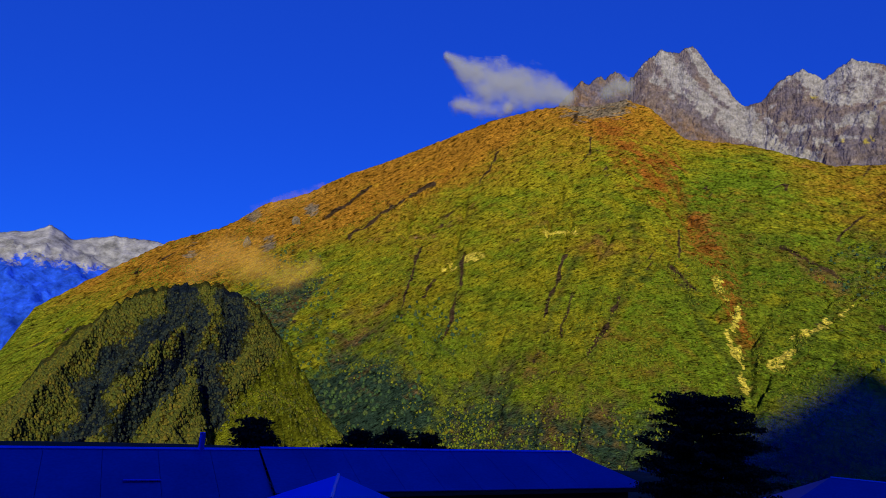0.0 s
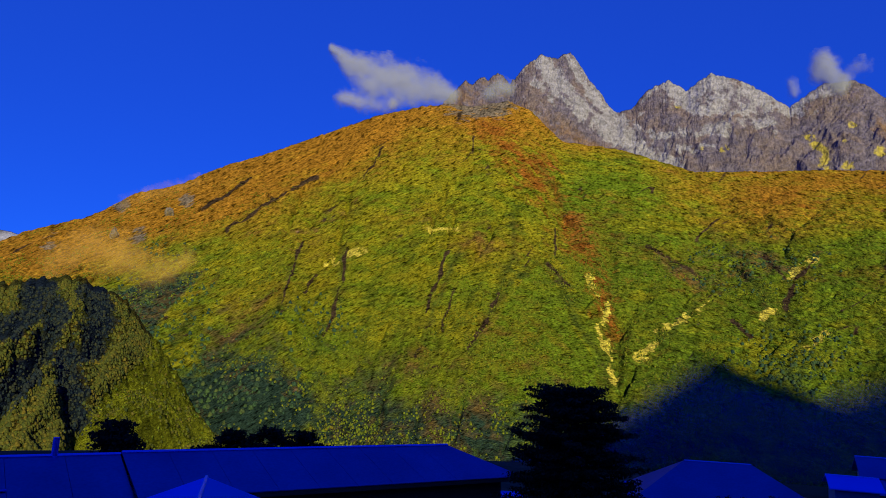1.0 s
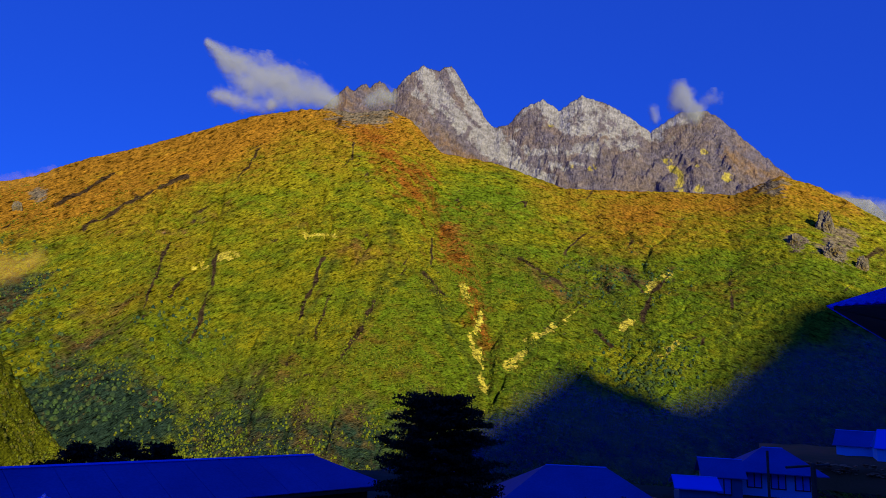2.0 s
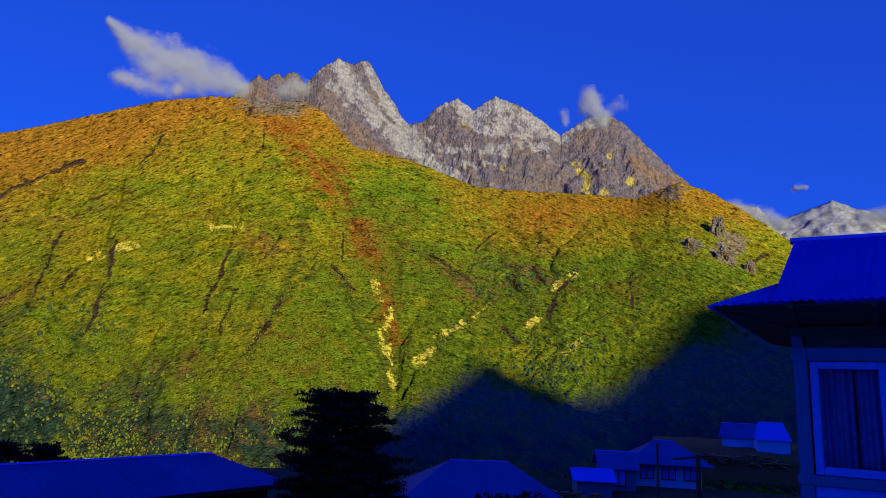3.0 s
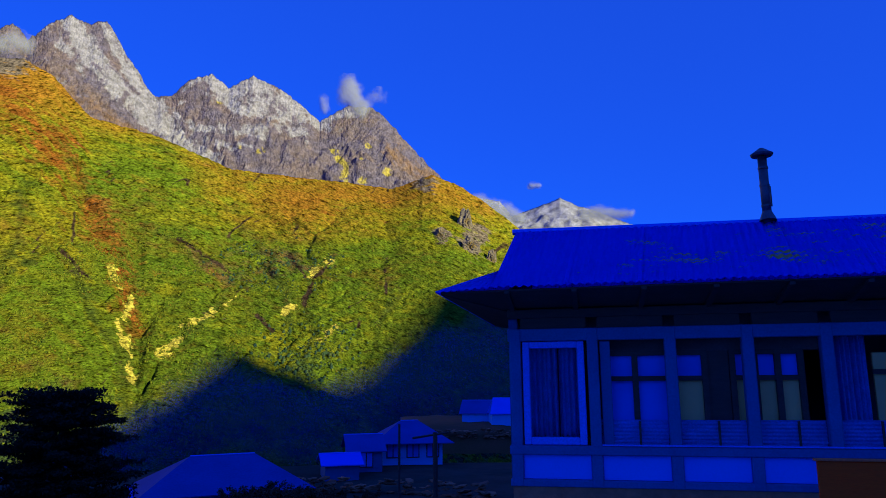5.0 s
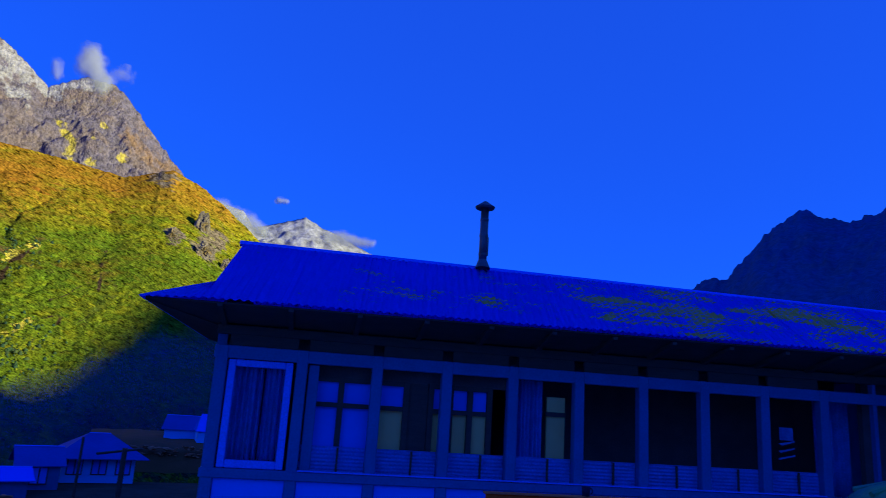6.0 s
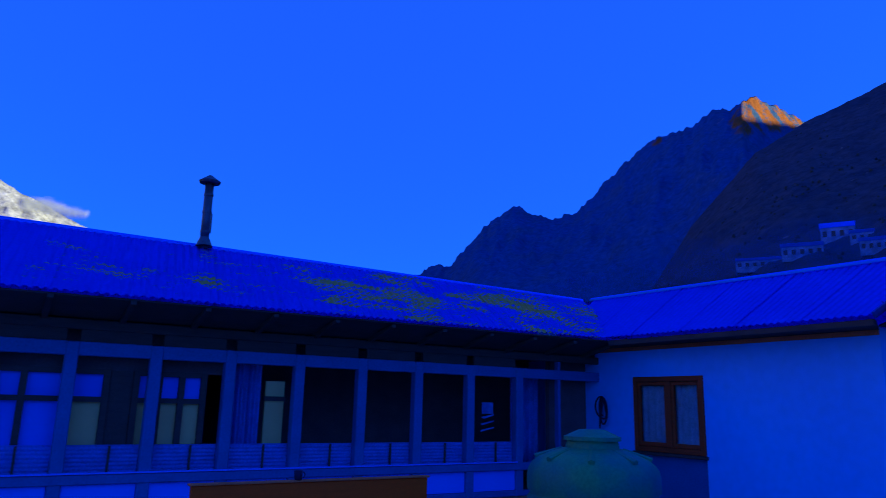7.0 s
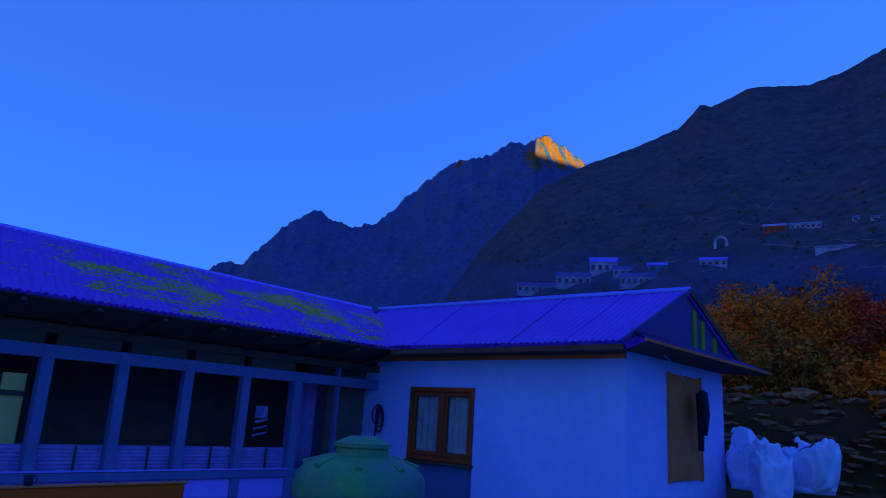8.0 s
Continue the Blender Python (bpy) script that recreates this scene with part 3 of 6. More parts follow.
HILL_SKY = [(-100, 4), (-106, 8), (-110, 14), (-114.9, 19.0), (-118.7, 20.9), (-120.6, 21.4), (-126.1, 23.3), (-127.9, 25.0), (-128.6, 24.7), (-131.8, 25.8), (-135.9, 25.4), (-138.3, 25.9),
            (-141.3, 27), (-150, 27), (-165, 21), (-180, 17), (-200, 15), (-215, 8), (-235, 4), (-255, 2)]
HILL_FOOT = [(-100, 90), (-125, 45), (-180, 34), (-255, 60)]
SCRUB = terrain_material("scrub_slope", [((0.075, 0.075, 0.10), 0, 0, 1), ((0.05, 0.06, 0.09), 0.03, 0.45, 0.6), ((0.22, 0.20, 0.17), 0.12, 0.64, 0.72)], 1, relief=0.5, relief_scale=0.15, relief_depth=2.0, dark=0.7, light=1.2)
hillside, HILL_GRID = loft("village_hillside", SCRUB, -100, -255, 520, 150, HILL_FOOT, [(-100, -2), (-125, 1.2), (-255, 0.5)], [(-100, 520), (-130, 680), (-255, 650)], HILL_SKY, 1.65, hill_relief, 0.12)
tagged(hillside, "shaded hillside above the village with scattered scrub", "hillside", kind="structure")
# Unseen ridge; its skyline is worked back from the shadow wanted on the slope.
SUNWARD_SKY = [(-250, 5), (-215, 8), (-198, 15.5), (-190, 16.2), (-176, 16.3), (-173.6, 16.8), (-172.5, 17.8), (-171.2, 18.45), (-169.7, 19.2), (-168.5, 19.85), (-168.0, 19.0), (-167.5, 18.2), (-166.4, 18.6), (-164.1, 19.7), (-162.1, 20.8),
               (-159.8, 21.3), (-156, 21.2), (-152, 20.9), (-140, 20.6), (-110, 20)]
ob, _ = loft("shadow_ridge", SHADED, -136, -240, 600, 24, [(-110, 3000), (-250, 3000)], 300, [(-172, 4050), (-168, 4090), (-164, 4160), (-160, 4260), (-150, 4400)], SUNWARD_SKY, 1.2, dark_relief, 0.0)
tagged(ob, "unseen ridge added behind the village to cast the valley shadow", "mountain", kind="structure")


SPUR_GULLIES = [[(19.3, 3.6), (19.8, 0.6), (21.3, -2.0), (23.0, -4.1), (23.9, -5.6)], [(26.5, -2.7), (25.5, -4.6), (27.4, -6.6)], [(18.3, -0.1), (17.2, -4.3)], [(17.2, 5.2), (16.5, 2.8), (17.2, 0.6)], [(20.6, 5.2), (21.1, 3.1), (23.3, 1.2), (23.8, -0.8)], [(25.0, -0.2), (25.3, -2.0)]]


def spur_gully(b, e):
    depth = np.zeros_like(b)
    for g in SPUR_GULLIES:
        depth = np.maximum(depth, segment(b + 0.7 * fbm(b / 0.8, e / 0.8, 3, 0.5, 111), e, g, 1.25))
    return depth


def spur_relief(X, Y, R, B, V):
    a = np.radians(B) * 900
    return 44 * fbm(a / 85 + V * 1.9, V * 1.3, 3, 0.5, 18, True) + 8 * fbm(X / 14, Y / 14, 3, 0.6, 28) - 24 * spur_gully(B, -8 + 13.5 * V)


# The gully layer paints shadow as dark blue over the spur's hollows.
SPUR = terrain_material("spur_forest", [((0.055, 0.062, 0.016), 0, 0, 1), ((0.095, 0.07, 0.015), 0.03, 0.48, 0.66), ((0.028, 0.04, 0.02), 0.02, 0.5, 0.65), ((0.21, 0.235, 0.014), "meadow", 0.3, 0.7), ((0.012, 0.02, 0.04), "gully_shade", 0.25, 0.6)], 1, relief=1.0, relief_scale=0.12, relief_depth=8.0, dark=0.7, light=1.25, tufts=[(0.06, 0.12, [(0.36, 0.4), (0.46, 0.9), (0.6, 1.0), (0.72, 1.35)]), (0.16, 0.3, [(0.34, 0.55), (0.5, 1.0), (0.66, 1.3)])])
# The meadow colour above is brightened to offset shade on this flank.
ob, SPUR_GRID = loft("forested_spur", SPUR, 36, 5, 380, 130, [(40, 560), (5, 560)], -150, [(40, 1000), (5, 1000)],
             [(36, -8), (31, -3.5), (29.5, -1), (27.8, 1.3), (25.5, 3.5), (23.7, 4.8), (21, 5.5), (18.6, 5.9), (16.4, 5.3), (15.0, 4.4), (13.3, 2.4), (11.4, 0.0), (9.5, -3), (7.5, -6), (5, -9.5)], 1.0, spur_relief, 0.45, marks=lambda X, Y, Z, R, B, V: {"gully_shade": spur_gully(B, rise_of(R, Z)) + 0.25 * fbm(X / 20, Y / 20, 3, 0.6, 113), "meadow": np.clip((wood_edge(rise_of(R, Z)) - B) / 0.8 + 0.5, 0, 1), "lie": lie_of(B, rise_of(R, Z), GREEN_LIE)})
tagged(ob, "wooded spur with dark gullies below the mountain", "mountain", kind="structure")


# ground: one sheet from the yard down into the valley and out to the horizon
def ground_height(x, y):
    r = np.hypot(x, y)
    toward = np.clip((y * 0.9 + x * 0.25 - 5) / 14, 0, 1)
    drop = -4.6 * toward ** 1.2 - 175 * np.clip((r - 60) / 900, 0, 1) ** 0.8 * np.clip((y + 150) / 500, 0, 1)
    b = np.degrees(np.arctan2(-x, y))
    side = np.clip((-108 - b) / 12, 0, 1) * (b < 0)
    return drop + 0.6 * side * np.clip((r - 9) / 6, 0, 1)


def build_ground():
    rings = np.concatenate([np.linspace(0.5, 40, 60), np.geomspace(42, 4900, 50)])
    ang = np.linspace(0, 2 * np.pi, 161)[:-1]
    R, A = np.meshgrid(rings, ang, indexing="ij")
    X, Y = R * np.cos(A), R * np.sin(A)
    Z = ground_height(X, Y) - 0.02 + 0.03 * fbm(X / 1.5, Y / 1.5, 4, 0.6, 3)
    co = np.stack([X, Y, Z], -1).reshape(-1, 3)
    k = len(ang)
    faces = [(i * k + j, (i + 1) * k + j, (i + 1) * k + (j + 1) % k, i * k + (j + 1) % k) for i in range(len(rings) - 1) for j in range(k)]
    faces.append(tuple(range(k)))
    ob = mesh_object("ground", co, faces, GRASS_SOIL, smooth=True)
    # Mask of the pale bounce floor added around the lodge.
    yard = ob.data.attributes.new("yard", "FLOAT", "POINT")
    b = np.degrees(np.arctan2(-X, Y))
    yard.data.foreach_set("value", (np.clip((13 - R) / 3, 0, 1) * np.maximum(np.clip((b + 134) / 6, 0, 1), np.clip((8.5 - R) / 1.5, 0, 1))).astype(np.float32).ravel())
    return ob


tagged(build_ground(), "yard made pale to bounce light, then bare earth and grass falling away to the valley", "ground", kind="structure")

# ---------------------------------------------------------------- the lodge; x along the veranda, y into the building
LODGE = pose(8.6, 5.0, 0, 0, 0, -58.1)
lodge = empty("lodge", LODGE, "single-storey lodge with a glazed timber veranda and blue corrugated roof", "building")
POSTS = [-0.75, 0.24, 1.20, 2.12, 3.02, 3.95, 4.88, 5.80, 6.73, 7.68]
rng = random.Random(4)


def tube(bm, p, q, r0, r1=None, sides=8, caps=True):
    p, q = Vector(p), Vector(q)
    turn = (q - p).to_track_quat("Z", "Y").to_matrix().to_4x4()
    bmesh.ops.create_cone(bm, cap_ends=caps, segments=sides, radius1=r0, radius2=r0 if r1 is None else r1, depth=(q - p).length, matrix=Matrix.Translation((p + q) / 2) @ turn)
    return bm


def prism(points, t, axis=(0, 0, 1)):
    """A flat outline given thickness along the axis."""
    bm = bmesh.new()
    a = Vector(axis) * t
    lo = [bm.verts.new(p) for p in points]
    hi = [bm.verts.new(Vector(p) + a) for p in points]
    bm.faces.new(lo[::-1])
    bm.faces.new(hi)
    for i in range(len(lo)):
        j = (i + 1) % len(lo)
        bm.faces.new((lo[i], lo[j], hi[j], hi[i]))
    bmesh.ops.recalc_face_normals(bm, faces=bm.faces)
    return bm


def corrugated(a, b, c, d, wave=0.10, depth=0.012, rows=6, lift=0.0):
    """A corrugated sheet with eave a-b and top d-c; the waves run from eave to top."""
    a, b, c, d = (Vector(p) for p in (a, b, c, d))
    normal = (b - a).cross(d - a).normalized()
    n = max(4, round((b - a).length / wave * 6))
    bm = bmesh.new()
    grid = []
    for i in range(n + 1):
        s = i / n
        w = math.cos(2 * math.pi * s * (b - a).length / wave) * depth + lift
        grid.append([bm.verts.new(a.lerp(b, s).lerp(d.lerp(c, s), k / rows) + normal * w) for k in range(rows + 1)])
    for i in range(n):
        for k in range(rows):
            bm.faces.new((grid[i][k], grid[i + 1][k], grid[i + 1][k + 1], grid[i][k + 1]))
    bmesh.ops.solidify(bm, geom=bm.faces[:], thickness=0.004)
    return bm


def roof_slope(parent, mat, a, b, c, d, sheet=0.91, label=""):
    """A roof slope of overlapping corrugated sheets from eave a-b up to c-d."""
    a, b, c, d = (Vector(p) for p in (a, b, c, d))
    n = max(1, round((b - a).length / sheet))
    for i in range(n):
        s0, s1 = i / n, min(1, (i + 1.05) / n)
        part("roof_sheet", corrugated(a.lerp(b, s0), a.lerp(b, s1), d.lerp(c, s1), d.lerp(c, s0), lift=0.004 * (i % 2) + rng.uniform(0, 0.003)), mat, parent, label)


def lichen_roof():
    m = material("blue_roof_sheet_with_lichen", (0.0, 0.20, 1.0), 0.5, 1.0, gloss=0.3, grain=0.12, other=(0.0, 0.16, 0.95), scale=0.8, amount=0.6, bump=0.05, fine=18)
    n, l = m.node_tree.nodes, m.node_tree.links
    b = n["Principled BSDF"]
    old = b.inputs["Base Color"].links[0].from_socket
    co = n.new("ShaderNodeTexCoord")
    mp = n.new("ShaderNodeMapping")
    mp.vector_type = "TEXTURE"
    mp.inputs["Scale"].default_value = (0.50, 0.07, 0.07)
    mp.inputs["Rotation"].default_value = (0, 0, -0.3)
    l.new(co.outputs["Object"], mp.inputs[0])
    nz = n.new("ShaderNodeTexNoise")
    nz.inputs["Scale"].default_value, nz.inputs["Detail"].default_value = 0.9, 5
    l.new(mp.outputs[0], nz.inputs["Vector"])
    cloud = n.new("ShaderNodeTexNoise")
    cloud.inputs["Scale"].default_value, cloud.inputs["Detail"].default_value = 0.8, 3
    l.new(co.outputs["Object"], cloud.inputs["Vector"])
    sep = n.new("ShaderNodeSeparateXYZ")
    l.new(co.outputs["Object"], sep.inputs[0])
    along = n.new("ShaderNodeMapRange")
    along.inputs[1].default_value, along.inputs[2].default_value, along.inputs[3].default_value, along.inputs[4].default_value = 0.5, 6.5, -0.20, 0.05
    l.new(sep.outputs[0], along.inputs[0])
    add = n.new("ShaderNodeMath")
    l.new(nz.outputs[0], add.inputs[0])
    l.new(along.outputs[0], add.inputs[1])
    add2 = n.new("ShaderNodeMath")
    l.new(add.outputs[0], add2.inputs[0])
    l.new(cloud.outputs[0], add2.inputs[1])
    mr = n.new("ShaderNodeMapRange")
    mr.inputs[1].default_value, mr.inputs[2].default_value = 1.06, 1.10
    l.new(add2.outputs[0], mr.inputs[0])
    mx = n.new("ShaderNodeMix")
    mx.data_type = "RGBA"
    mx.inputs[7].default_value = (1.0, 0.66, 0.08, 1)
    l.new(mr.outputs[0], mx.inputs[0])
    l.new(old, mx.inputs[6])
    l.new(mx.outputs[2], b.inputs["Base Color"])
    b.inputs["Specular Tint"].default_value = (0.0, 0.22, 1.0, 1)
    bare = n.new("ShaderNodeMath")
    bare.operation = "MULTIPLY_ADD"
    bare.inputs[1].default_value, bare.inputs[2].default_value = -1.0, 1.0
    l.new(mr.outputs[0], bare.inputs[0])
    l.new(bare.outputs[0], b.inputs["Metallic"])
    return m


LICHEN = lichen_roof()

# main body
part("plinth", boxed(-0.82, 9.45, -0.04, 4.3, -0.8, 0.40), STONE, lodge, "rough stone plinth")
part("end_wall", boxed(-0.85, -0.73, 0.10, 4.3, 0.40, 2.60), PAINT, lodge)
part("back_wall", boxed(-0.85, 9.45, 4.2, 4.35, 0.40, 2.60), PAINT, lodge)
part("floor", boxed(-0.73, 9.45, 0.10, 4.2, 0.34, 0.42), DARK_WOOD, lodge)
part("ceiling", boxed(-0.85, 9.6, 0.05, 4.3, 2.62, 2.68), DARK_WOOD, lodge)
for i, x in enumerate(POSTS):
    part("post", boxed(x - 0.07, x + 0.07, -0.07, 0.07, 0.38, 2.36, bevel=0.012), PAINT, lodge)
part("lintel", boxed(-0.85, 9.45, -0.055, 0.06, 2.20, 2.36, bevel=0.01), PAINT, lodge)
part("top_rail", boxed(-0.85, 9.45, -0.05, 0.06, 2.50, 2.62, bevel=0.01), DARK_WOOD, lodge)
part("sill", boxed(-0.85, 8.62, -0.085, 0.08, 0.77, 0.885, bevel=0.012), PAINT, lodge)
part("sill_edge", boxed(0.31, 7.61, -0.10, -0.07, 0.887, 0.905), WHITE_PAINT, lodge, "pale strip along the top edge of the sill")
part("bottom_rail", boxed(-0.85, 8.0, -0.06, 0.06, 0.38, 0.47, bevel=0.01), PAINT, lodge)
for x0, x1 in zip(POSTS, POSTS[1:]):
    part("panel", boxed(x0 + 0.072, x1 - 0.072, -0.03, 0.02, 0.472, 0.768, bevel=0.006), PANEL, lodge, "white boarded panel")
    # Posts stop at the lintel; dark boards above stand in for eave shade.
    part("eave_shade_board", boxed(x0 + 0.072, x1 - 0.072, -0.03, 0.012, 2.362, 2.498), DARK_WOOD, lodge, "dark boards standing in for shade under the eave")

# white-framed window in the first bay, with drawn curtains
win = part("window_frame", boxed(-0.66, -0.57, -0.06, 0.05, 0.89, 2.19, bevel=0.01), WHITE_PAINT, lodge, "white-painted window frame")
for a in ((0.04, 0.13, 0.89, 2.19), (-0.568, 0.038, 0.89, 0.985), (-0.568, 0.038, 2.105, 2.19)):
    part("window_frame", boxed(a[0], a[1], -0.058, 0.05, a[2], a[3], bevel=0.01), WHITE_PAINT, lodge)
ob = part("pane", boxed(-0.568, 0.038, -0.006, 0.0, 0.986, 2.104), PANE, lodge)
ob.visible_shadow = False


def curtain(x0, x1, y, z0, z1, folds, deep=0.03, seed=0):
    bm = bmesh.new()
    n = folds * 8
    r = random.Random(seed)
    ph = [r.uniform(0, 6) for _ in range(4)]
    cols = []
    for i in range(n + 1):
        s = i / n
        col = []
        for k in range(5):
            w = deep * (math.sin(s * folds * 2 * math.pi + ph[0] + 0.15 * k) + 0.5 * math.sin(s * folds * 4.3 + ph[1] + 0.2 * k))
            col.append(bm.verts.new((x0 + (x1 - x0) * s, y + w, z0 + (z1 - z0) * k / 4)))
        cols.append(col)
    for i in range(n):
        for k in range(4):
            bm.faces.new((cols[i][k], cols[i + 1][k], cols[i + 1][k + 1], cols[i][k + 1]))
    bmesh.ops.solidify(bm, geom=bm.faces[:], thickness=0.004)
    return bm


part("curtain", curtain(-0.60, -0.22, 0.05, 0.9, 2.2, 6, seed=1), CLOTH, lodge, "grey-blue hanging curtain", True)
part("curtain", curtain(-0.20, 0.06, 0.05, 0.9, 2.2, 4, seed=2), CLOTH, lodge, "", True)
part("jamb_board", boxed(0.33, 0.46, 0.0, 0.04, 0.89, 2.19, bevel=0.006), PAINT, lodge)

# corrugated strips behind the sill and small battens
for x0, x1 in zip(POSTS[1:], POSTS[2:]):
    part("apron_sheet", corrugated((x0 + 0.075, 0.05, 1.2), (x0 + 0.075, 0.05, 0.89), (x1 - 0.075, 0.05, 0.89), (x1 - 0.075, 0.05, 1.2), 0.045, 0.004, 1), CLOTH, lodge, "ribbed grey sheet behind the sill")
    part("batten", boxed((x0 + x1) / 2 + 0.05, (x0 + x1) / 2 + 0.075, 0.01, 0.03, 0.89, 1.19), DARK_WOOD, lodge)

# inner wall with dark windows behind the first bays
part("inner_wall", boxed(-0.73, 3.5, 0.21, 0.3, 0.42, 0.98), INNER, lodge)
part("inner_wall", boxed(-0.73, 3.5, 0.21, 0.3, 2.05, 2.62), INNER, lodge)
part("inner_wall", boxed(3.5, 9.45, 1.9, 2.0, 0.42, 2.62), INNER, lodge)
# Pane colours hold painted reflections: pale for houses opposite, blue for sky.
GREY_PANE = material("pale_painted_pane", (1.0, 0.60, 0.20), 0.5, other=(0.9, 0.5, 0.16), scale=2, bump=0.03, grain=0.05)
SKY_PANE = material("painted_sky_pane", (0.10, 0.22, 0.98), 0.08, other=(0.06, 0.14, 0.8), scale=1.5, bump=0.0, grain=0.05)


def inner_window(x0, x1, lights, pale):
    z0, zt, z1 = 1.02, 1.68, 2.0
    for z in ((z0 - 0.06, z0), (zt, zt + 0.06), (z1, z1 + 0.06)):
        part("window_bar", boxed(x0, x1, 0.12, 0.208, z[0], z[1]), DARK_WOOD, lodge)
    step = (x1 - x0) / lights
    for k in range(lights + 1):
        part("window_bar", boxed(x0 + k * step - 0.035, x0 + k * step + 0.035, 0.11, 0.207, z0, z1 + 0.06), DARK_WOOD, lodge)
    for k in range(lights):
        part("pane", boxed(x0 + k * step + 0.036, x0 + (k + 1) * step - 0.036, 0.17, 0.18, z0, zt), GREY_PANE if k in pale else SKY_PANE, lodge, "pane painted with a pale house reflection" if k in pale else "pane painted with a blue sky reflection")
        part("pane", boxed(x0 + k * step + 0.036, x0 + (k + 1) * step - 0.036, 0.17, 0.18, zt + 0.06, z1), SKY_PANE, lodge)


inner_window(0.34, 1.62, 3, (2,))
inner_window(1.95, 2.75, 3, (0, 1, 2))
part("inner_door", boxed(1.66, 1.91, 0.14, 0.208, 0.42, 2.05), DARK_WOOD, lodge, "dark timber door")
part("curtain", curtain(3.10, 3.50, 0.12, 0.9, 2.2, 7, seed=3), CLOTH, lodge, "blue-grey curtain", True)
part("door_leaf", boxed(3.58, 3.84, 0.2, 0.24, 1.05, 2.0), GREY_PANE, lodge, "pale glazed inner door")
part("door_leaf_rail", boxed(3.56, 3.86, 0.17, 0.198, 1.74, 1.80), DARK_WOOD, lodge)
NOTICE = material("dull_blue_paper", (0.10, 0.22, 0.55), 0.9, other=(0.05, 0.12, 0.36), scale=9, amount=0.9)
part("notice", boxed(7.12, 7.34, 0.20, 0.206, 1.62, 1.80), NOTICE, lodge, "pale paper notice")
for k in range(3):
    part("notice", prism([(7.10 + 0.03 * k, 0.2, 1.34 + 0.1 * k), (7.36, 0.2, 1.40 + 0.1 * k), (7.36, 0.2, 1.42 + 0.1 * k), (7.10, 0.2, 1.37 + 0.1 * k)], 0.004, (0, 1, 0)), NOTICE, lodge)
part("curtain", curtain(7.85, 8.45, 0.45, 0.8, 2.25, 6, seed=5), CLOTH, lodge, "dark drawn curtain", True)
part("post", boxed(8.50, 8.56, -0.04, 0.04, 0.38, 2.62), PAINT, lodge)
part("dim_partition", boxed(8.6, 9.45, 0.3, 0.4, 0.0, 2.62), INNER, lodge)

# roof: front slope, back slope, hipped skirt at the free end, soffit
roof_slope(lodge, LICHEN, (-0.95, -0.80, 2.83), (9.55, -0.80, 2.88), (11.0, 2.0, 4.01), (-0.88, 2.0, 4.11), label="blue corrugated roof sheet with yellow lichen")
roof_slope(lodge, TIN, (11.0, 4.9, 2.83), (-0.95, 4.9, 2.83), (-0.88, 2.0, 4.11), (11.0, 2.0, 4.01))
part("roof_skirt", corrugated((-1.66, 4.9, 2.79), (-1.66, -0.80, 2.79), (-0.93, -0.1, 3.12), (-0.93, 4.4, 3.12)), TIN, lodge, "lower skirt of corrugated roofing")
part("roof_skirt", corrugated((-1.66, -0.80, 2.79), (-0.95, -0.80, 2.83), (-0.93, -0.08, 3.14), (-0.95, -0.1, 3.13)), TIN, lodge)
part("gable", prism([(-0.80, -0.2, 2.85), (-0.80, 4.3, 2.85), (-0.80, 2.0, 4.08)], 0.05, (1, 0, 0)), DARK_WOOD, lodge)
bm = tube(bmesh.new(), (-0.95, 2.0, 4.10), (11.0, 2.0, 4.0), 0.05, sides=10)
part("ridge_cap", bm, TIN, lodge, "rounded ridge capping")
part("soffit", prism([(-1.60, -0.74, 2.78), (9.3, -0.74, 2.83), (9.3, 0.05, 2.62), (-0.85, 0.05, 2.62)], 0.02), DARK_WOOD, lodge, "dark boarded soffit")
part("soffit", prism([(-1.60, -0.74, 2.76), (-0.85, 0.05, 2.60), (-0.85, 4.3, 2.60), (-1.60, 4.8, 2.76)], 0.02), DARK_WOOD, lodge)
for k in range(13):
    x = -0.8 + k * 0.82
    part("rafter", prism([(x, -0.76, 2.75), (x, 0.0, 2.58), (x, 0.0, 2.66), (x, -0.76, 2.79)], 0.06, (1, 0, 0)), DARK_WOOD, lodge)

# flue pipe with its cowl
flue = part("flue_pipe", tube(bmesh.new(), (2.98, 1.95, 4.0), (2.98, 1.95, 5.10), 0.068, sides=16), FLUE, lodge, "sooty stove pipe", True)
bm = tube(bmesh.new(), (2.98, 1.95, 5.14), (2.98, 1.95, 5.24), 0.17, 0.03, 16)
tube(bm, (2.98, 1.95, 5.11), (2.98, 1.95, 5.142), 0.155, 0.17, 16)
part("cowl", bm, FLUE, flue, "conical rain cowl", False)
for z in (4.3, 4.62, 4.9):
    part("joint_band", tube(bmesh.new(), (2.98, 1.95, z), (2.98, 1.95, z + 0.03), 0.075, sides=16), FLUE, flue)
part("flashing", tube(bmesh.new(), (2.98, 1.93, 4.07), (2.98, 1.95, 4.22), 0.13, 0.07, 12), FLUE, flue)
part("bracket", tube(bmesh.new(), (3.06, 1.95, 4.3), (3.06, 1.95, 4.62), 0.01, sides=6), FLUE, flue)

# ---------------------------------------------------------------- the plastered wing
wing = empty("wing_building", LODGE, "pale plastered wing with a blue corrugated gable roof", "building")
WY0, WY1, WZ0, WZ1 = -2.21, -0.84, 1.10, 2.27
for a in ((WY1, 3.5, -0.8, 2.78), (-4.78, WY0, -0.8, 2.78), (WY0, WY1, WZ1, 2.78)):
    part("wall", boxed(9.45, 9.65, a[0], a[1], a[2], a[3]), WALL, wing)
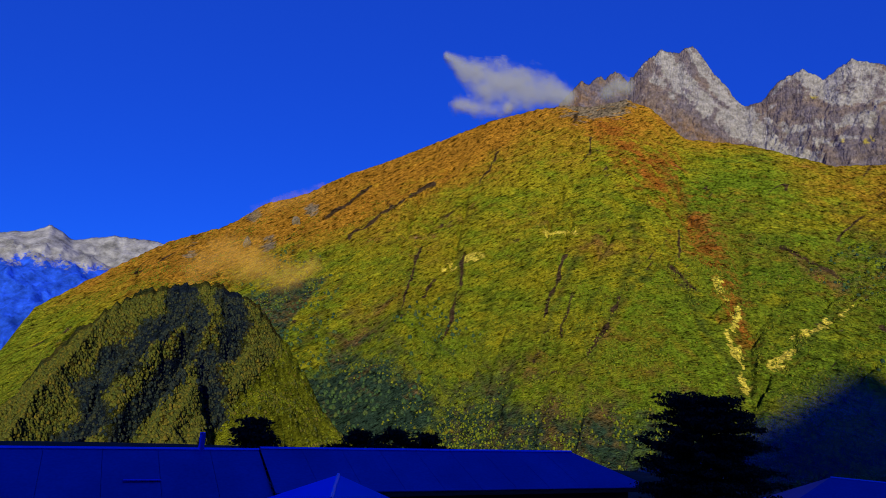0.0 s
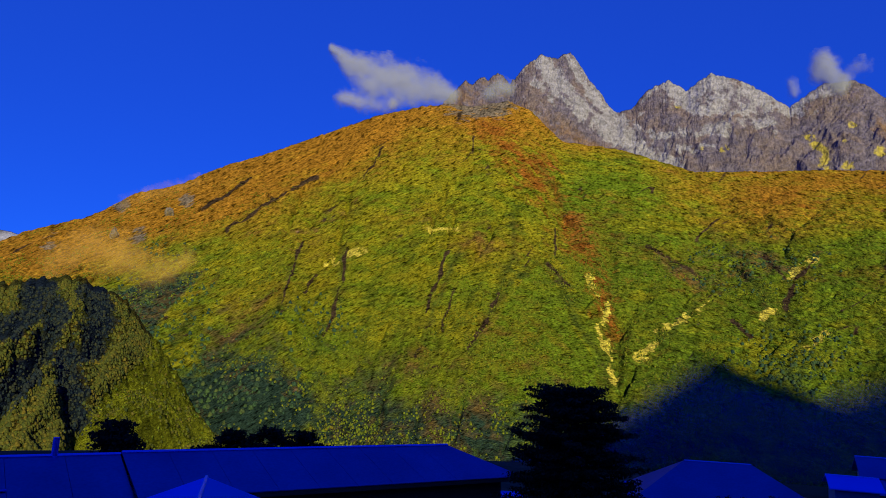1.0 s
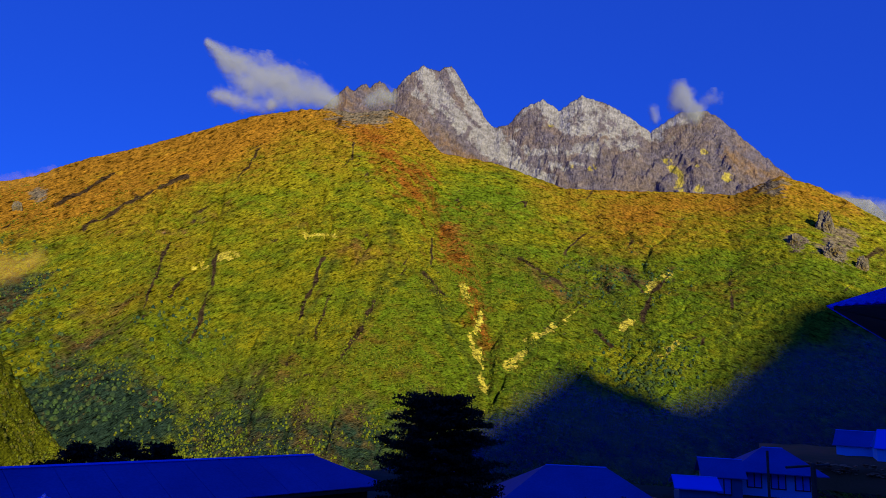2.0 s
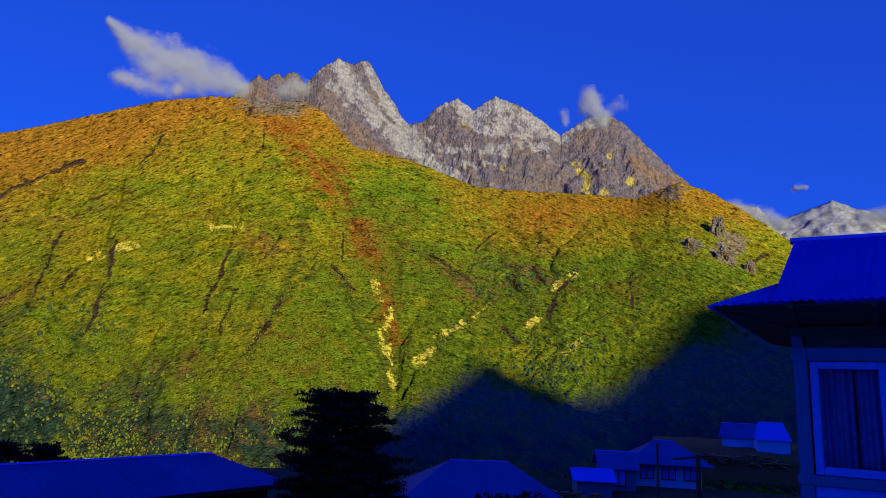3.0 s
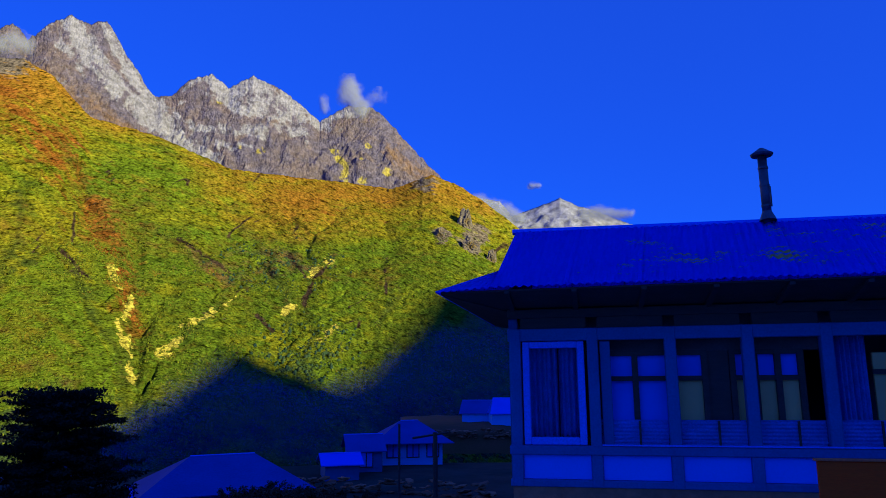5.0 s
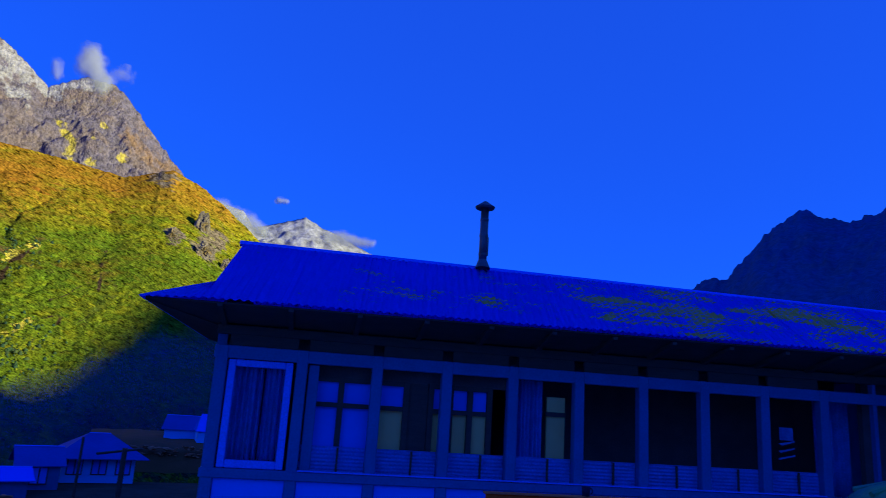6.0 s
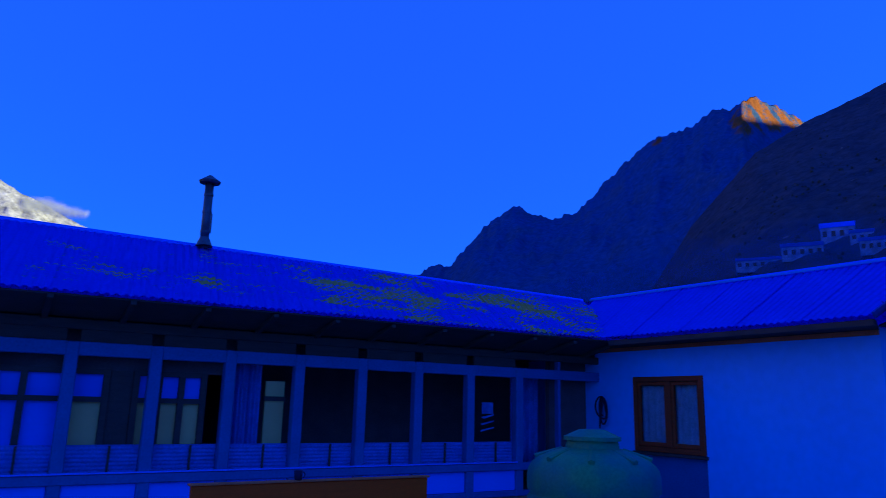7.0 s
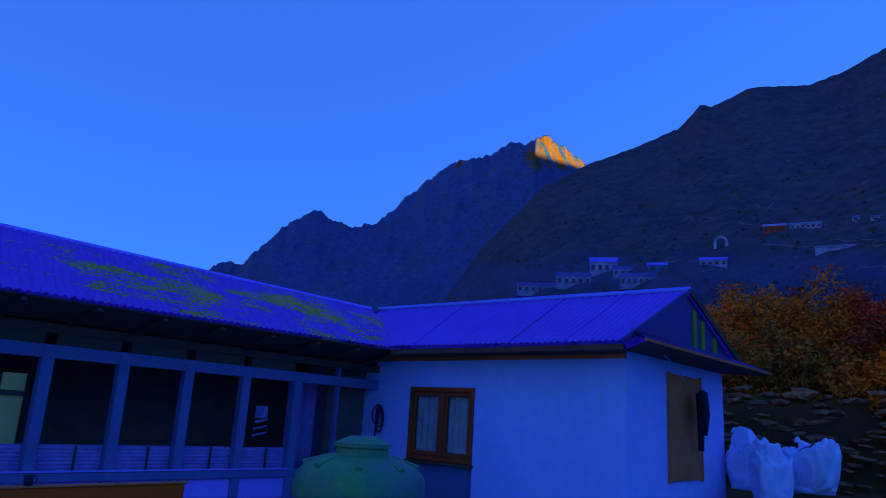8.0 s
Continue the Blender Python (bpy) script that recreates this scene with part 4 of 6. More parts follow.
part("wall", boxed(9.50, 9.65, WY0, WY1, -0.8, WZ0), PAINT, wing, "darker blue recessed panel below the window")
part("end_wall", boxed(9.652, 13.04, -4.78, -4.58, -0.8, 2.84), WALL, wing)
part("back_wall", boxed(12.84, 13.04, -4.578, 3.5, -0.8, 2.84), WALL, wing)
part("ceiling", boxed(9.66, 12.83, -4.57, 3.5, 2.66, 2.72), INNER, wing)
w = part("window_frame", boxed(9.42, 9.56, WY0 + 0.003, WY0 + 0.075, WZ0 + 0.003, WZ1 - 0.003, bevel=0.008), RED_WOOD, wing, "red-brown wooden window frame")
for a in ((WY1 - 0.075, WY1 - 0.003, WZ0 + 0.003, WZ1 - 0.003), (WY0 + 0.076, WY1 - 0.076, WZ1 - 0.08, WZ1 - 0.003), (WY0 + 0.076, WY1 - 0.076, WZ0 + 0.003, WZ0 + 0.08), (-1.60, -1.51, WZ0 + 0.081, WZ1 - 0.081)):
    part("window_frame", boxed(9.42, 9.56, a[0], a[1], a[2], a[3], bevel=0.008), RED_WOOD, wing)
for y0, y1 in ((-2.134, -1.60), (-1.51, -0.916)):
    for a in ((y0 + 0.004, y0 + 0.05, 1.185, 2.185), (y1 - 0.05, y1 - 0.004, 1.185, 2.185), (y0 + 0.051, y1 - 0.051, 2.13, 2.185), (y0 + 0.051, y1 - 0.051, 1.185, 1.25)):
        part("sash", boxed(9.45, 9.50, *a, bevel=0.005), RED_WOOD, wing)
    ob = part("pane", boxed(9.475, 9.479, y0 + 0.051, y1 - 0.051, 1.251, 2.129), PANE, wing)
    ob.visible_shadow = False
    bm = curtain(y0 + 0.05, y1 - 0.05, 0, 1.2, 2.2, 4, 0.012, seed=7)
    bmesh.ops.transform(bm, matrix=pose(9.53, 0, 0, 0, 0, 90), verts=bm.verts)
    part("curtain", bm, material("net_curtain", (0.80, 0.78, 0.80), 0.9, other=(0.5, 0.5, 0.5), scale=9), wing, "pale curtain", True)
part("window_sill", boxed(9.40, 9.47, WY0 - 0.03, WY1 + 0.03, WZ0 - 0.05, WZ0 - 0.002, bevel=0.006), DARK_WOOD, wing)
part("shutter_board", boxed(10.76, 11.92, -4.815, -4.782, 1.08, 2.62, bevel=0.004), BROWN, wing, "weathered brown plywood shutter")
for a in ((10.72, 10.759, 1.06, 2.64), (11.921, 11.96, 1.06, 2.64)):
    part("shutter_frame", boxed(a[0], a[1], -4.83, -4.782, a[2], a[3]), BROWN, wing)
# roof of the wing
roof_slope(wing, TIN, (8.9, 0.6, 2.90), (8.9, -5.0, 2.87), (11.28, -4.94, 3.94), (11.28, 1.9, 4.03))
roof_slope(wing, TIN, (13.66, -5.0, 2.87), (13.66, 3.5, 2.87), (11.28, 3.5, 4.03), (11.28, -4.94, 3.94))
part("ridge_cap", tube(bmesh.new(), (11.28, -4.97, 3.955), (11.28, 2.0, 4.045), 0.05, sides=10), TIN, wing)
part("gable", prism([(9.32, -4.9, 3.02), (13.24, -4.9, 3.02), (11.28, -4.9, 3.90)], 0.05, (0, 1, 0)), TIN_DULL, wing, "boarded blue gable")
LIME = material("lime_paint", (0.42, 0.44, 0.03), 0.7, other=(0.3, 0.3, 0.02), scale=6)
for x, top in ((11.46, 3.66), (11.80, 3.53), (12.31, 3.32)):
    part("gable_slat", boxed(x, x + 0.11, -4.93, -4.902, 3.07, top), LIME, wing, "lime-green slat")
part("barge_board", prism([(8.92, -5.03, 2.84), (11.28, -4.97, 3.91), (11.28, -4.97, 3.98), (8.86, -5.03, 2.90)], 0.03, (0, 1, 0)), TIN_DULL, wing)
part("barge_board", prism([(13.64, -5.03, 2.82), (11.28, -4.97, 3.88), (11.28, -4.97, 3.97), (13.70, -5.03, 2.92)], 0.03, (0, 1, 0)), DARK_WOOD, wing)
part("roof_skirt", corrugated((9.0, -5.25, 2.91), (14.0, -5.30, 2.90), (13.24, -4.91, 3.07), (9.3, -4.91, 3.07)), TIN_DULL, wing, "lean-to skirt below the gable")
part("skirt_edge", prism([(9.0, -5.27, 2.87), (14.0, -5.32, 2.86), (14.0, -5.32, 2.90), (9.0, -5.27, 2.91)], 0.02, (0, 1, 0)), BROWN, wing, "bare timber edge of the skirt")
part("soffit", prism([(8.95, -5.0, 2.80), (9.45, -4.78, 2.76), (9.45, 0.0, 2.76), (8.95, 0.0, 2.83)], 0.02), DARK_WOOD, wing)
part("soffit", prism([(9.05, -5.24, 2.85), (13.95, -5.29, 2.84), (13.04, -4.78, 2.80), (9.45, -4.78, 2.80)], 0.02), DARK_WOOD, wing)
part("fascia", boxed(8.93, 8.96, -4.98, -0.8, 2.76, 2.83), DARK_WOOD, wing)
part("wall_plate", boxed(9.40, 9.448, -4.78, 0, 2.70, 2.76), BROWN, wing, "bare timber wall plate")
# a cable hanging from the eave
cable = bpy.data.curves.new("cable", "CURVE")
cable.dimensions, cable.bevel_depth = "3D", 0.008
sp = cable.splines.new("BEZIER")
sp.bezier_points.add(2)
for p, q in zip(sp.bezier_points, ((10.05, -5.05, 2.80), (10.5, -5.0, 2.70), (11.05, -4.92, 2.54))):
    p.co, p.handle_left_type, p.handle_right_type = q, "AUTO", "AUTO"
cable.materials.append(WHITE_PAINT)
ob = new("cable", cable)
ob.parent = wing
# drain hose looped on the corner
hose = bpy.data.curves.new("hose", "CURVE")
hose.dimensions, hose.bevel_depth = "3D", 0.014
sp = hose.splines.new("POLY")
sp.points.add(60)
for k, p in enumerate(sp.points):
    a = k / 60 * 2 * math.pi * 3.5
    p.co = (9.34 + 0.05 * math.sin(a * 0.7), -0.20 + (0.07 + 0.06 * math.sin(a * 0.31)) * math.sin(a), 1.72 + (0.2 + 0.08 * math.sin(a * 0.53)) * math.cos(a) + 0.05 * math.sin(a * 0.37), 1)
hose.materials.append(NAVY)
tagged(new("hose", hose), "black hose coiled on a hook at the wall corner", "hose").matrix_world = LODGE


def jersey():
    """A dark jersey on a hanger: body and two drooping sleeves, one cloth mesh."""
    bm = bmesh.new()
    prof = [(0.00, 0.05, 0.03), (0.03, 0.13, 0.05), (0.10, 0.15, 0.07), (0.22, 0.14, 0.07), (0.34, 0.125, 0.06), (0.38, 0.11, 0.05)]
    rings = []
    for d, w, t in prof:
        rings.append([bm.verts.new((w * math.cos(a), t * math.sin(a) * (1 + 0.25 * math.sin(3 * a + d * 9)), -d)) for a in (i / 14 * 2 * math.pi for i in range(14))])
    for r0, r1 in zip(rings, rings[1:]):
        for i in range(14):
            bm.faces.new((r0[i], r0[(i + 1) % 14], r1[(i + 1) % 14], r1[i]))
    bm.faces.new(rings[0][::-1])
    bm.faces.new(rings[-1])
    for s, l in ((-1, 0.70), (1, 0.95)):
        tube(bm, (s * 0.10, 0, -0.05), (s * 0.14, -0.02, -0.4), 0.06, 0.055, 8)
        tube(bm, (s * 0.14, -0.02, -0.38), (s * 0.10 + 0.03, -0.01, -l), 0.056, 0.045, 8)
    bmesh.ops.recalc_face_normals(bm, faces=bm.faces)
    return bm


j = empty("jersey", LODGE @ pose(11.45, -5.02, 2.42, 0, 0, 35) @ Matrix.Diagonal((1.15, 1.0, 0.95, 1)), "dark navy jersey hanging from the eave by the shutter", "clothing")
part("cloth", jersey(), NAVY, j, "", True)
part("hanger", tube(bmesh.new(), (0, 0, -0.02), (0, 0, 0.42), 0.006, sides=6), FLUE, j, "wire hanger")


# ---------------------------------------------------------------- yard things
def water_tank():
    t = empty("water_tank", LODGE @ pose(5.22, -4.25, 0), "green plastic water tank with a ribbed domed shoulder", "tank")
    prof = [(0.74, 0.0), (0.76, 0.04)]
    for k in range(5):
        z = 0.08 + k * 0.19
        prof += [(0.765, z), (0.765, z + 0.12), (0.735, z + 0.145), (0.735, z + 0.17)]
    prof += [(0.765, 1.03), (0.765, 1.15), (0.75, 1.21), (0.71, 1.26), (0.63, 1.31), (0.50, 1.355), (0.36, 1.39), (0.30, 1.40)]
    bm = bmesh.new()
    n = 40
    prof = [(r * 0.78, z) for r, z in prof]
    rings = [[bm.verts.new((r * math.cos(i / n * 2 * math.pi), r * math.sin(i / n * 2 * math.pi), z)) for i in range(n)] for r, z in prof]
    for r0, r1 in zip(rings, rings[1:]):
        for i in range(n):
            bm.faces.new((r0[i], r0[(i + 1) % n], r1[(i + 1) % n], r1[i]))
    bm.faces.new(rings[-1])
    part("body", bm, TANK, t, "", True)
    bm = tube(bmesh.new(), (0, 0, 1.38), (0, 0, 1.47), 0.25, 0.23, 28)
    tube(bm, (0, 0, 1.465), (0, 0, 1.50), 0.26, 0.26, 28)
    tube(bm, (0, 0, 1.50), (0, 0, 1.56), 0.25, 0.12, 28)
    part("lid", bm, TANK, t, "screw lid")
    for k in range(8):
        a = k * math.pi / 4
        part("rib", tube(bmesh.new(), (0.52 * math.cos(a), 0.52 * math.sin(a), 1.30), (0.27 * math.cos(a), 0.27 * math.sin(a), 1.385), 0.03, 0.02, 6), TANK, t)


water_tank()


def bench():
    b = empty("bench", LODGE @ pose(2.10, -2.45, 0), "varnished orange-brown wooden bench with a solid board back", "bench")
    L = 2.45
    part("back_board", boxed(0, L, 0.0, 0.035, 0.62, 0.985, bevel=0.006), BOARD, b, "varnished plank back")
    part("top_rail", boxed(-0.02, L + 0.02, -0.02, 0.055, 0.987, 1.008, bevel=0.006), BROWN, b, "thin pale top rail")
    part("back_board", boxed(0, L, 0.002, 0.033, 0.50, 0.616, bevel=0.006), BOARD, b)
    part("seat", boxed(-0.02, L + 0.02, 0.03, 0.48, 0.42, 0.46, bevel=0.006), BOARD, b)
    for x in (0.06, L / 2, L - 0.06):
        part("leg", boxed(x - 0.035, x + 0.035, 0.40, 0.47, -0.02, 0.419), BOARD, b)
        part("leg", boxed(x - 0.035, x + 0.035, 0.036, 0.10, -0.02, 0.98), BOARD, b)
    m = empty("mug", LODGE @ pose(3.10, -2.44, 1.008), "small dark mug standing on the bench's top rail", "mug")
    bm = tube(bmesh.new(), (0, 0, 0), (0, 0, 0.085), 0.036, 0.042, 16)
    part("cup", bm, NAVY, m, "", True)
    hb = bmesh.new()
    for k in range(6):
        a0, a1 = -1.3 + k * 0.43, -1.3 + (k + 1) * 0.43
        tube(hb, (0.04 + 0.028 * math.cos(a0), 0, 0.045 + 0.028 * math.sin(a0)), (0.04 + 0.028 * math.cos(a1), 0, 0.045 + 0.028 * math.sin(a1)), 0.006, sides=6)
    part("handle", hb, NAVY, m)


bench()

# ---------------------------------------------------------------- the village
def at(bearing, d, z):
    return Vector((-math.sin(radians(bearing)) * d, math.cos(radians(bearing)) * d, z))


def slope_point(grid, bearing, rise):
    """Where a mountainside, as laid out by loft(), is met in a direction from the yard."""
    X, Y, Z = grid
    b = np.degrees(np.arctan2(-X, Y))
    b = np.where(b > 60, b - 360, b)
    col = int(np.argmin(np.abs(b[0] - bearing)))
    e = np.degrees(np.arctan2(Z[:, col] - EYE, np.hypot(X[:, col], Y[:, col])))
    row = int(np.argmax(e > rise))
    return Vector((X[row, col], Y[row, col], Z[row, col]))


def house(name, label, m, L, D, eave, ridge, over, wall_mat, roof_mat, hip=0.0, windows=0, group="", storeys=1):
    """A house with its long side to -y: walls, a gabled or hipped roof with thickness, ridge cap, windows and a door."""
    h = empty(name, m, label, "house", group)
    for a in ((0, L, 0, 0.2), (0, L, D - 0.2, D)):
        part("wall", boxed(a[0], a[1], a[2], a[3], -1.5, eave), wall_mat, h)
    for x in (0, L - 0.2):
        part("wall", boxed(x, x + 0.2, 0.201, D - 0.201, -1.5, eave), wall_mat, h)
    o = over
    r0, r1 = (hip, L - hip) if hip else (-o, L + o)
    ze, zr, yc = eave - 0.03, ridge, D / 2
    for s in (0, 1):
        y = -o if s == 0 else D + o
        pts = [(-o, y, ze), (L + o, y, ze), (r1, yc, zr), (r0, yc, zr)]
        part("roof", prism(pts if s == 0 else pts[::-1], 0.06), roof_mat, h)
    if hip:
        for x, xr in ((-o, r0), (L + o, r1)):
            part("roof", prism([(x, -o, ze), (xr, yc, zr), (x, D + o, ze)], 0.06), roof_mat, h)
    else:
        for x in (0.02, L - 0.12):
            part("gable", prism([(x, 0.05, eave - 0.05), (x, D - 0.05, eave - 0.05), (x, yc, zr - 0.05)], 0.1, (1, 0, 0)), wall_mat, h)
    part("ridge_cap", tube(bmesh.new(), (r0, yc, zr + 0.06), (r1, yc, zr + 0.06), 0.045, sides=8), WHITE_PAINT, h, "pale ridge capping")
    for s in range(storeys):
        z = 0.8 + s * 2.4
        for k in range(windows):
            x = L * (k + 0.5) / windows
            w = part("window", boxed(x - 0.5, x + 0.5, -0.05, -0.002, z, z + 1.1), DARK_WOOD, h)
            part("pane", boxed(x - 0.42, x - 0.04, -0.07, -0.052, z + 0.08, z + 1.02), SKY_PANE, w)
            part("pane", boxed(x + 0.04, x + 0.42, -0.07, -0.052, z + 0.08, z + 1.02), SKY_PANE, w)
    return h


def face_yard(p, turn=0.0):
    """A pose at p whose -y side looks back to the yard."""
    return pose(p[0], p[1], p[2], 0, 0, math.degrees(math.atan2(-p[0], p[1])) + turn)


# the long roofs just below the yard
def long_house(label, p, q, ridge_z, eave_z, run, hip, base):
    p, q = Vector(p), Vector(q)
    d = (q - p).normalized()
    m = Matrix.Translation((p.x, p.y, 0)) @ Matrix.Rotation(math.atan2(d.y, d.x), 4, "Z") @ Matrix.Translation((0, -run, base))
    L = (q - p).length
    h = empty("long_house", m, label, "house")
    ze, zr = eave_z - base, ridge_z - base
    for y in (0.5, 2 * run - 0.7):
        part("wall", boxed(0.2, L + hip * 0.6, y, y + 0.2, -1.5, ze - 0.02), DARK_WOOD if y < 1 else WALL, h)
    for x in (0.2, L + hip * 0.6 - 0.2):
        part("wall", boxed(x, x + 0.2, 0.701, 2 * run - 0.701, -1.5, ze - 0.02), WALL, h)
    n = max(2, round(L / 1.6))
    for k in range(n):
        x0, x1 = L * k / n, L * (k + 1) / n - 0.012
        e0, e1 = x0, x1 + (hip if k == n - 1 else 0)
        part("roof_sheet", prism([(e0, 0, ze), (e1, 0, ze), (x1, run, zr), (x0, run, zr)], 0.03), TIN_DULL, h)
    part("roof", prism([(L + hip, 2 * run, ze), (0, 2 * run, ze), (0, run, zr), (L, run, zr)], 0.03), TIN_DULL, h)
    if hip:
        part("roof", prism([(L + hip, 0, ze), (L + hip, 2 * run, ze), (L, run, zr)], 0.03), TIN_DULL, h)
    part("ridge_cap", tube(bmesh.new(), (0, run, zr + 0.03), (L, run, zr + 0.03), 0.06, sides=8), TIN, h, "lighter ridge capping")
    part("fascia", boxed(0, L + hip, 0.02, 0.05, ze - 0.16, ze - 0.01), DARK_WOOD, h)
    return h


long_house("long low house with a dull blue sheet roof and hipped end", (-6.42, 26.14), (5.9, 32.3), -1.40, -2.45, 2.9, 2.0, -4.9)
lh = long_house("neighbouring low house with a dull blue sheet roof", (-17.0, 20.6), (-6.45, 26.1), -1.45, -2.9, 3.4, 0.0, -5.0)
part("roof_patch", boxed(7.4, 8.5, 1.55, 2.0, 2.82, 2.86), TIN, lh, "bluish patch sheet")
part("vent_pipe", tube(bmesh.new(), (9.9, 3.4, 3.5), (9.9, 3.4, 4.15), 0.1, sides=10), TIN, lh, "short blue vent pipe")
house("shed", "small shed with a blue gabled sheet roof", Matrix.Translation(at(2.6, 17.0, -4.25)) @ Matrix.Rotation(radians(96), 4, "Z"), 3.0, 3.2, 2.25, 2.95, 0.35, PAINT, TIN)

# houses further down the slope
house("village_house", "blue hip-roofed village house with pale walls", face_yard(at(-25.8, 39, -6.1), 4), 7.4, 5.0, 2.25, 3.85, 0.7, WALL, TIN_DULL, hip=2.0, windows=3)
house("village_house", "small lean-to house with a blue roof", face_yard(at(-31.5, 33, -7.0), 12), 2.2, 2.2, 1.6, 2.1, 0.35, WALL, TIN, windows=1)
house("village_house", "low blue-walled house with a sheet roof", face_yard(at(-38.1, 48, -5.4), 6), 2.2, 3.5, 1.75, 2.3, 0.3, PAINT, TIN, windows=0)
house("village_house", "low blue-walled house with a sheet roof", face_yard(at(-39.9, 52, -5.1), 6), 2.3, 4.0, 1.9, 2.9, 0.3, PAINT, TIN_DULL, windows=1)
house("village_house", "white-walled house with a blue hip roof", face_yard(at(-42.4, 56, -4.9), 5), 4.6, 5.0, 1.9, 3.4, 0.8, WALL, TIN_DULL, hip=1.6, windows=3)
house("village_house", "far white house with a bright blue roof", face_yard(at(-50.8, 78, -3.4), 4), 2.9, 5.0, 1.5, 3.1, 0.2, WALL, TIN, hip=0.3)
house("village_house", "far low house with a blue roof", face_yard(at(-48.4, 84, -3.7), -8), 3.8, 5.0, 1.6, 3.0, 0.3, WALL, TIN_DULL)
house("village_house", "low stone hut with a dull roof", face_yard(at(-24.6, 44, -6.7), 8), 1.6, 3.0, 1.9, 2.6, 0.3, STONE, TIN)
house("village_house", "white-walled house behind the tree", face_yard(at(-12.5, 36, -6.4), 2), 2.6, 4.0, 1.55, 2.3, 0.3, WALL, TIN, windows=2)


def pole(b, d, z0, z1, r=0.06, bar=0.0):
    p = empty("pole", Matrix.Translation(at(b, d, z0)), "plain dark wooden pole by the field", "pole")
    part("shaft", tube(bmesh.new(), (0, 0, -0.5), (0, 0, z1 - z0), r, r * 0.8, 8), DARK_WOOD, p)
    if bar:
        part("crossbar", tube(bmesh.new(), (-bar, 0, z1 - z0 - 0.12), (bar * 1.5, bar * 0.8, z1 - z0 - 0.12), r * 0.4, sides=6), DARK_WOOD, p)


pole(-47.3, 24, -3.4, 0.05, 0.09, 1.0)
pole(-44.4, 26, -3.6, 0.20, 0.05)

# stones, rubble banks and a field below the lodge
def rock(seed, size):
    r = random.Random(seed)
    bm = bmesh.new()
    bmesh.ops.create_icosphere(bm, subdivisions=1, radius=0.5)
    for v in bm.verts:
        v.co = Vector((v.co.x * size[0], v.co.y * size[1], v.co.z * size[2])) * r.uniform(0.8, 1.2)
    return bm


rock_meshes = []
for k in range(8):
    bm = rock(k, (1.0, 0.7, 0.55))
    me = bpy.data.meshes.new("stone")
    bm.to_mesh(me)
    bm.free()
    me.materials.append(STONE)
    rock_meshes.append(me)


def stones_along(name, label, pts, height, count, size, seed, cat="wall"):
    """A dry-stone wall: single stones stacked along a line."""
    w = empty(name, None, label, cat)
    r = random.Random(seed)
    pts = [Vector(p) for p in pts]
    for k in range(count):
        s = r.random() * (len(pts) - 1)
        i = min(int(s), len(pts) - 2)
        p = pts[i].lerp(pts[i + 1], s - i)
        ob = new("stone", r.choice(rock_meshes))
        ob.parent = w
        q = size * r.uniform(0.6, 1.5)
        ob.matrix_world = Matrix.Translation((p.x + r.uniform(-0.15, 0.15), p.y + r.uniform(-0.15, 0.15), p.z + r.random() * height)) @ Matrix.LocRotScale(None, Euler((r.uniform(-0.2, 0.2), r.uniform(-0.2, 0.2), r.uniform(0, 6.3))), (q * 1.5, q * 1.2, q * 0.6))
    return w


def gz(b, d):
    p = at(b, d, 0)
    return float(ground_height(np.array(p.x), np.array(p.y)))


stones_along("stone_wall", "rubble stone wall below the village houses", [at(b, 44 + 0.3 * (b + 38), gz(b, 44) - 0.4) for b in range(-36, -54, -3)], 1.2, 140, 0.5, 3)
stones_along("stone_wall", "dry-stone field wall", [at(b, 31, gz(b, 31) - 0.3) for b in range(-38, -54, -3)], 0.8, 110, 0.4, 5)
stones_along("stone_wall", "dry-stone terrace wall behind the sacks", [at(b, 17.0 + 0.03 * (b + 130) ** 2 * 0.1, 0.8) for b in range(-120, -150, -3)], 2.0, 290, 0.34, 7)
stones_along("stone_wall", "upper dry-stone terrace wall on the bank", [at(b, 25, 4.3) for b in range(-131, -150, -3)], 1.1, 90, 0.55, 8)


def terrace_bank():
    """The low earth terrace on which the farthest houses stand, walled with field stones."""
    bm = bmesh.new()
    rows = []
    for b in np.linspace(-43.5, -58, 30):
        wave = 0.25 * noise.noise((b * 0.7, 3.1, 0))
        rows.append([bm.verts.new(at(b, d, z + wave)) for d, z in ((70, -5.2), (71.5, -3.75), (73, -3.1), (96, -2.9), (100, -6))])
    for r0, r1 in zip(rows, rows[1:]):
        for k in range(4):
            bm.faces.new((r0[k], r1[k], r1[k + 1], r0[k + 1]))
    bmesh.ops.recalc_face_normals(bm, faces=bm.faces)
    tagged(part("earth_terrace", bm, EARTH, None, "low dark earth terrace below the farthest houses", True), category="bank", kind="structure")


terrace_bank()
stones_along("stone_wall", "broken field-stone edge of the far terrace", [at(b, 71.5, -3.9) for b in range(-44, -58, -2)], 0.9, 110, 0.5, 11)


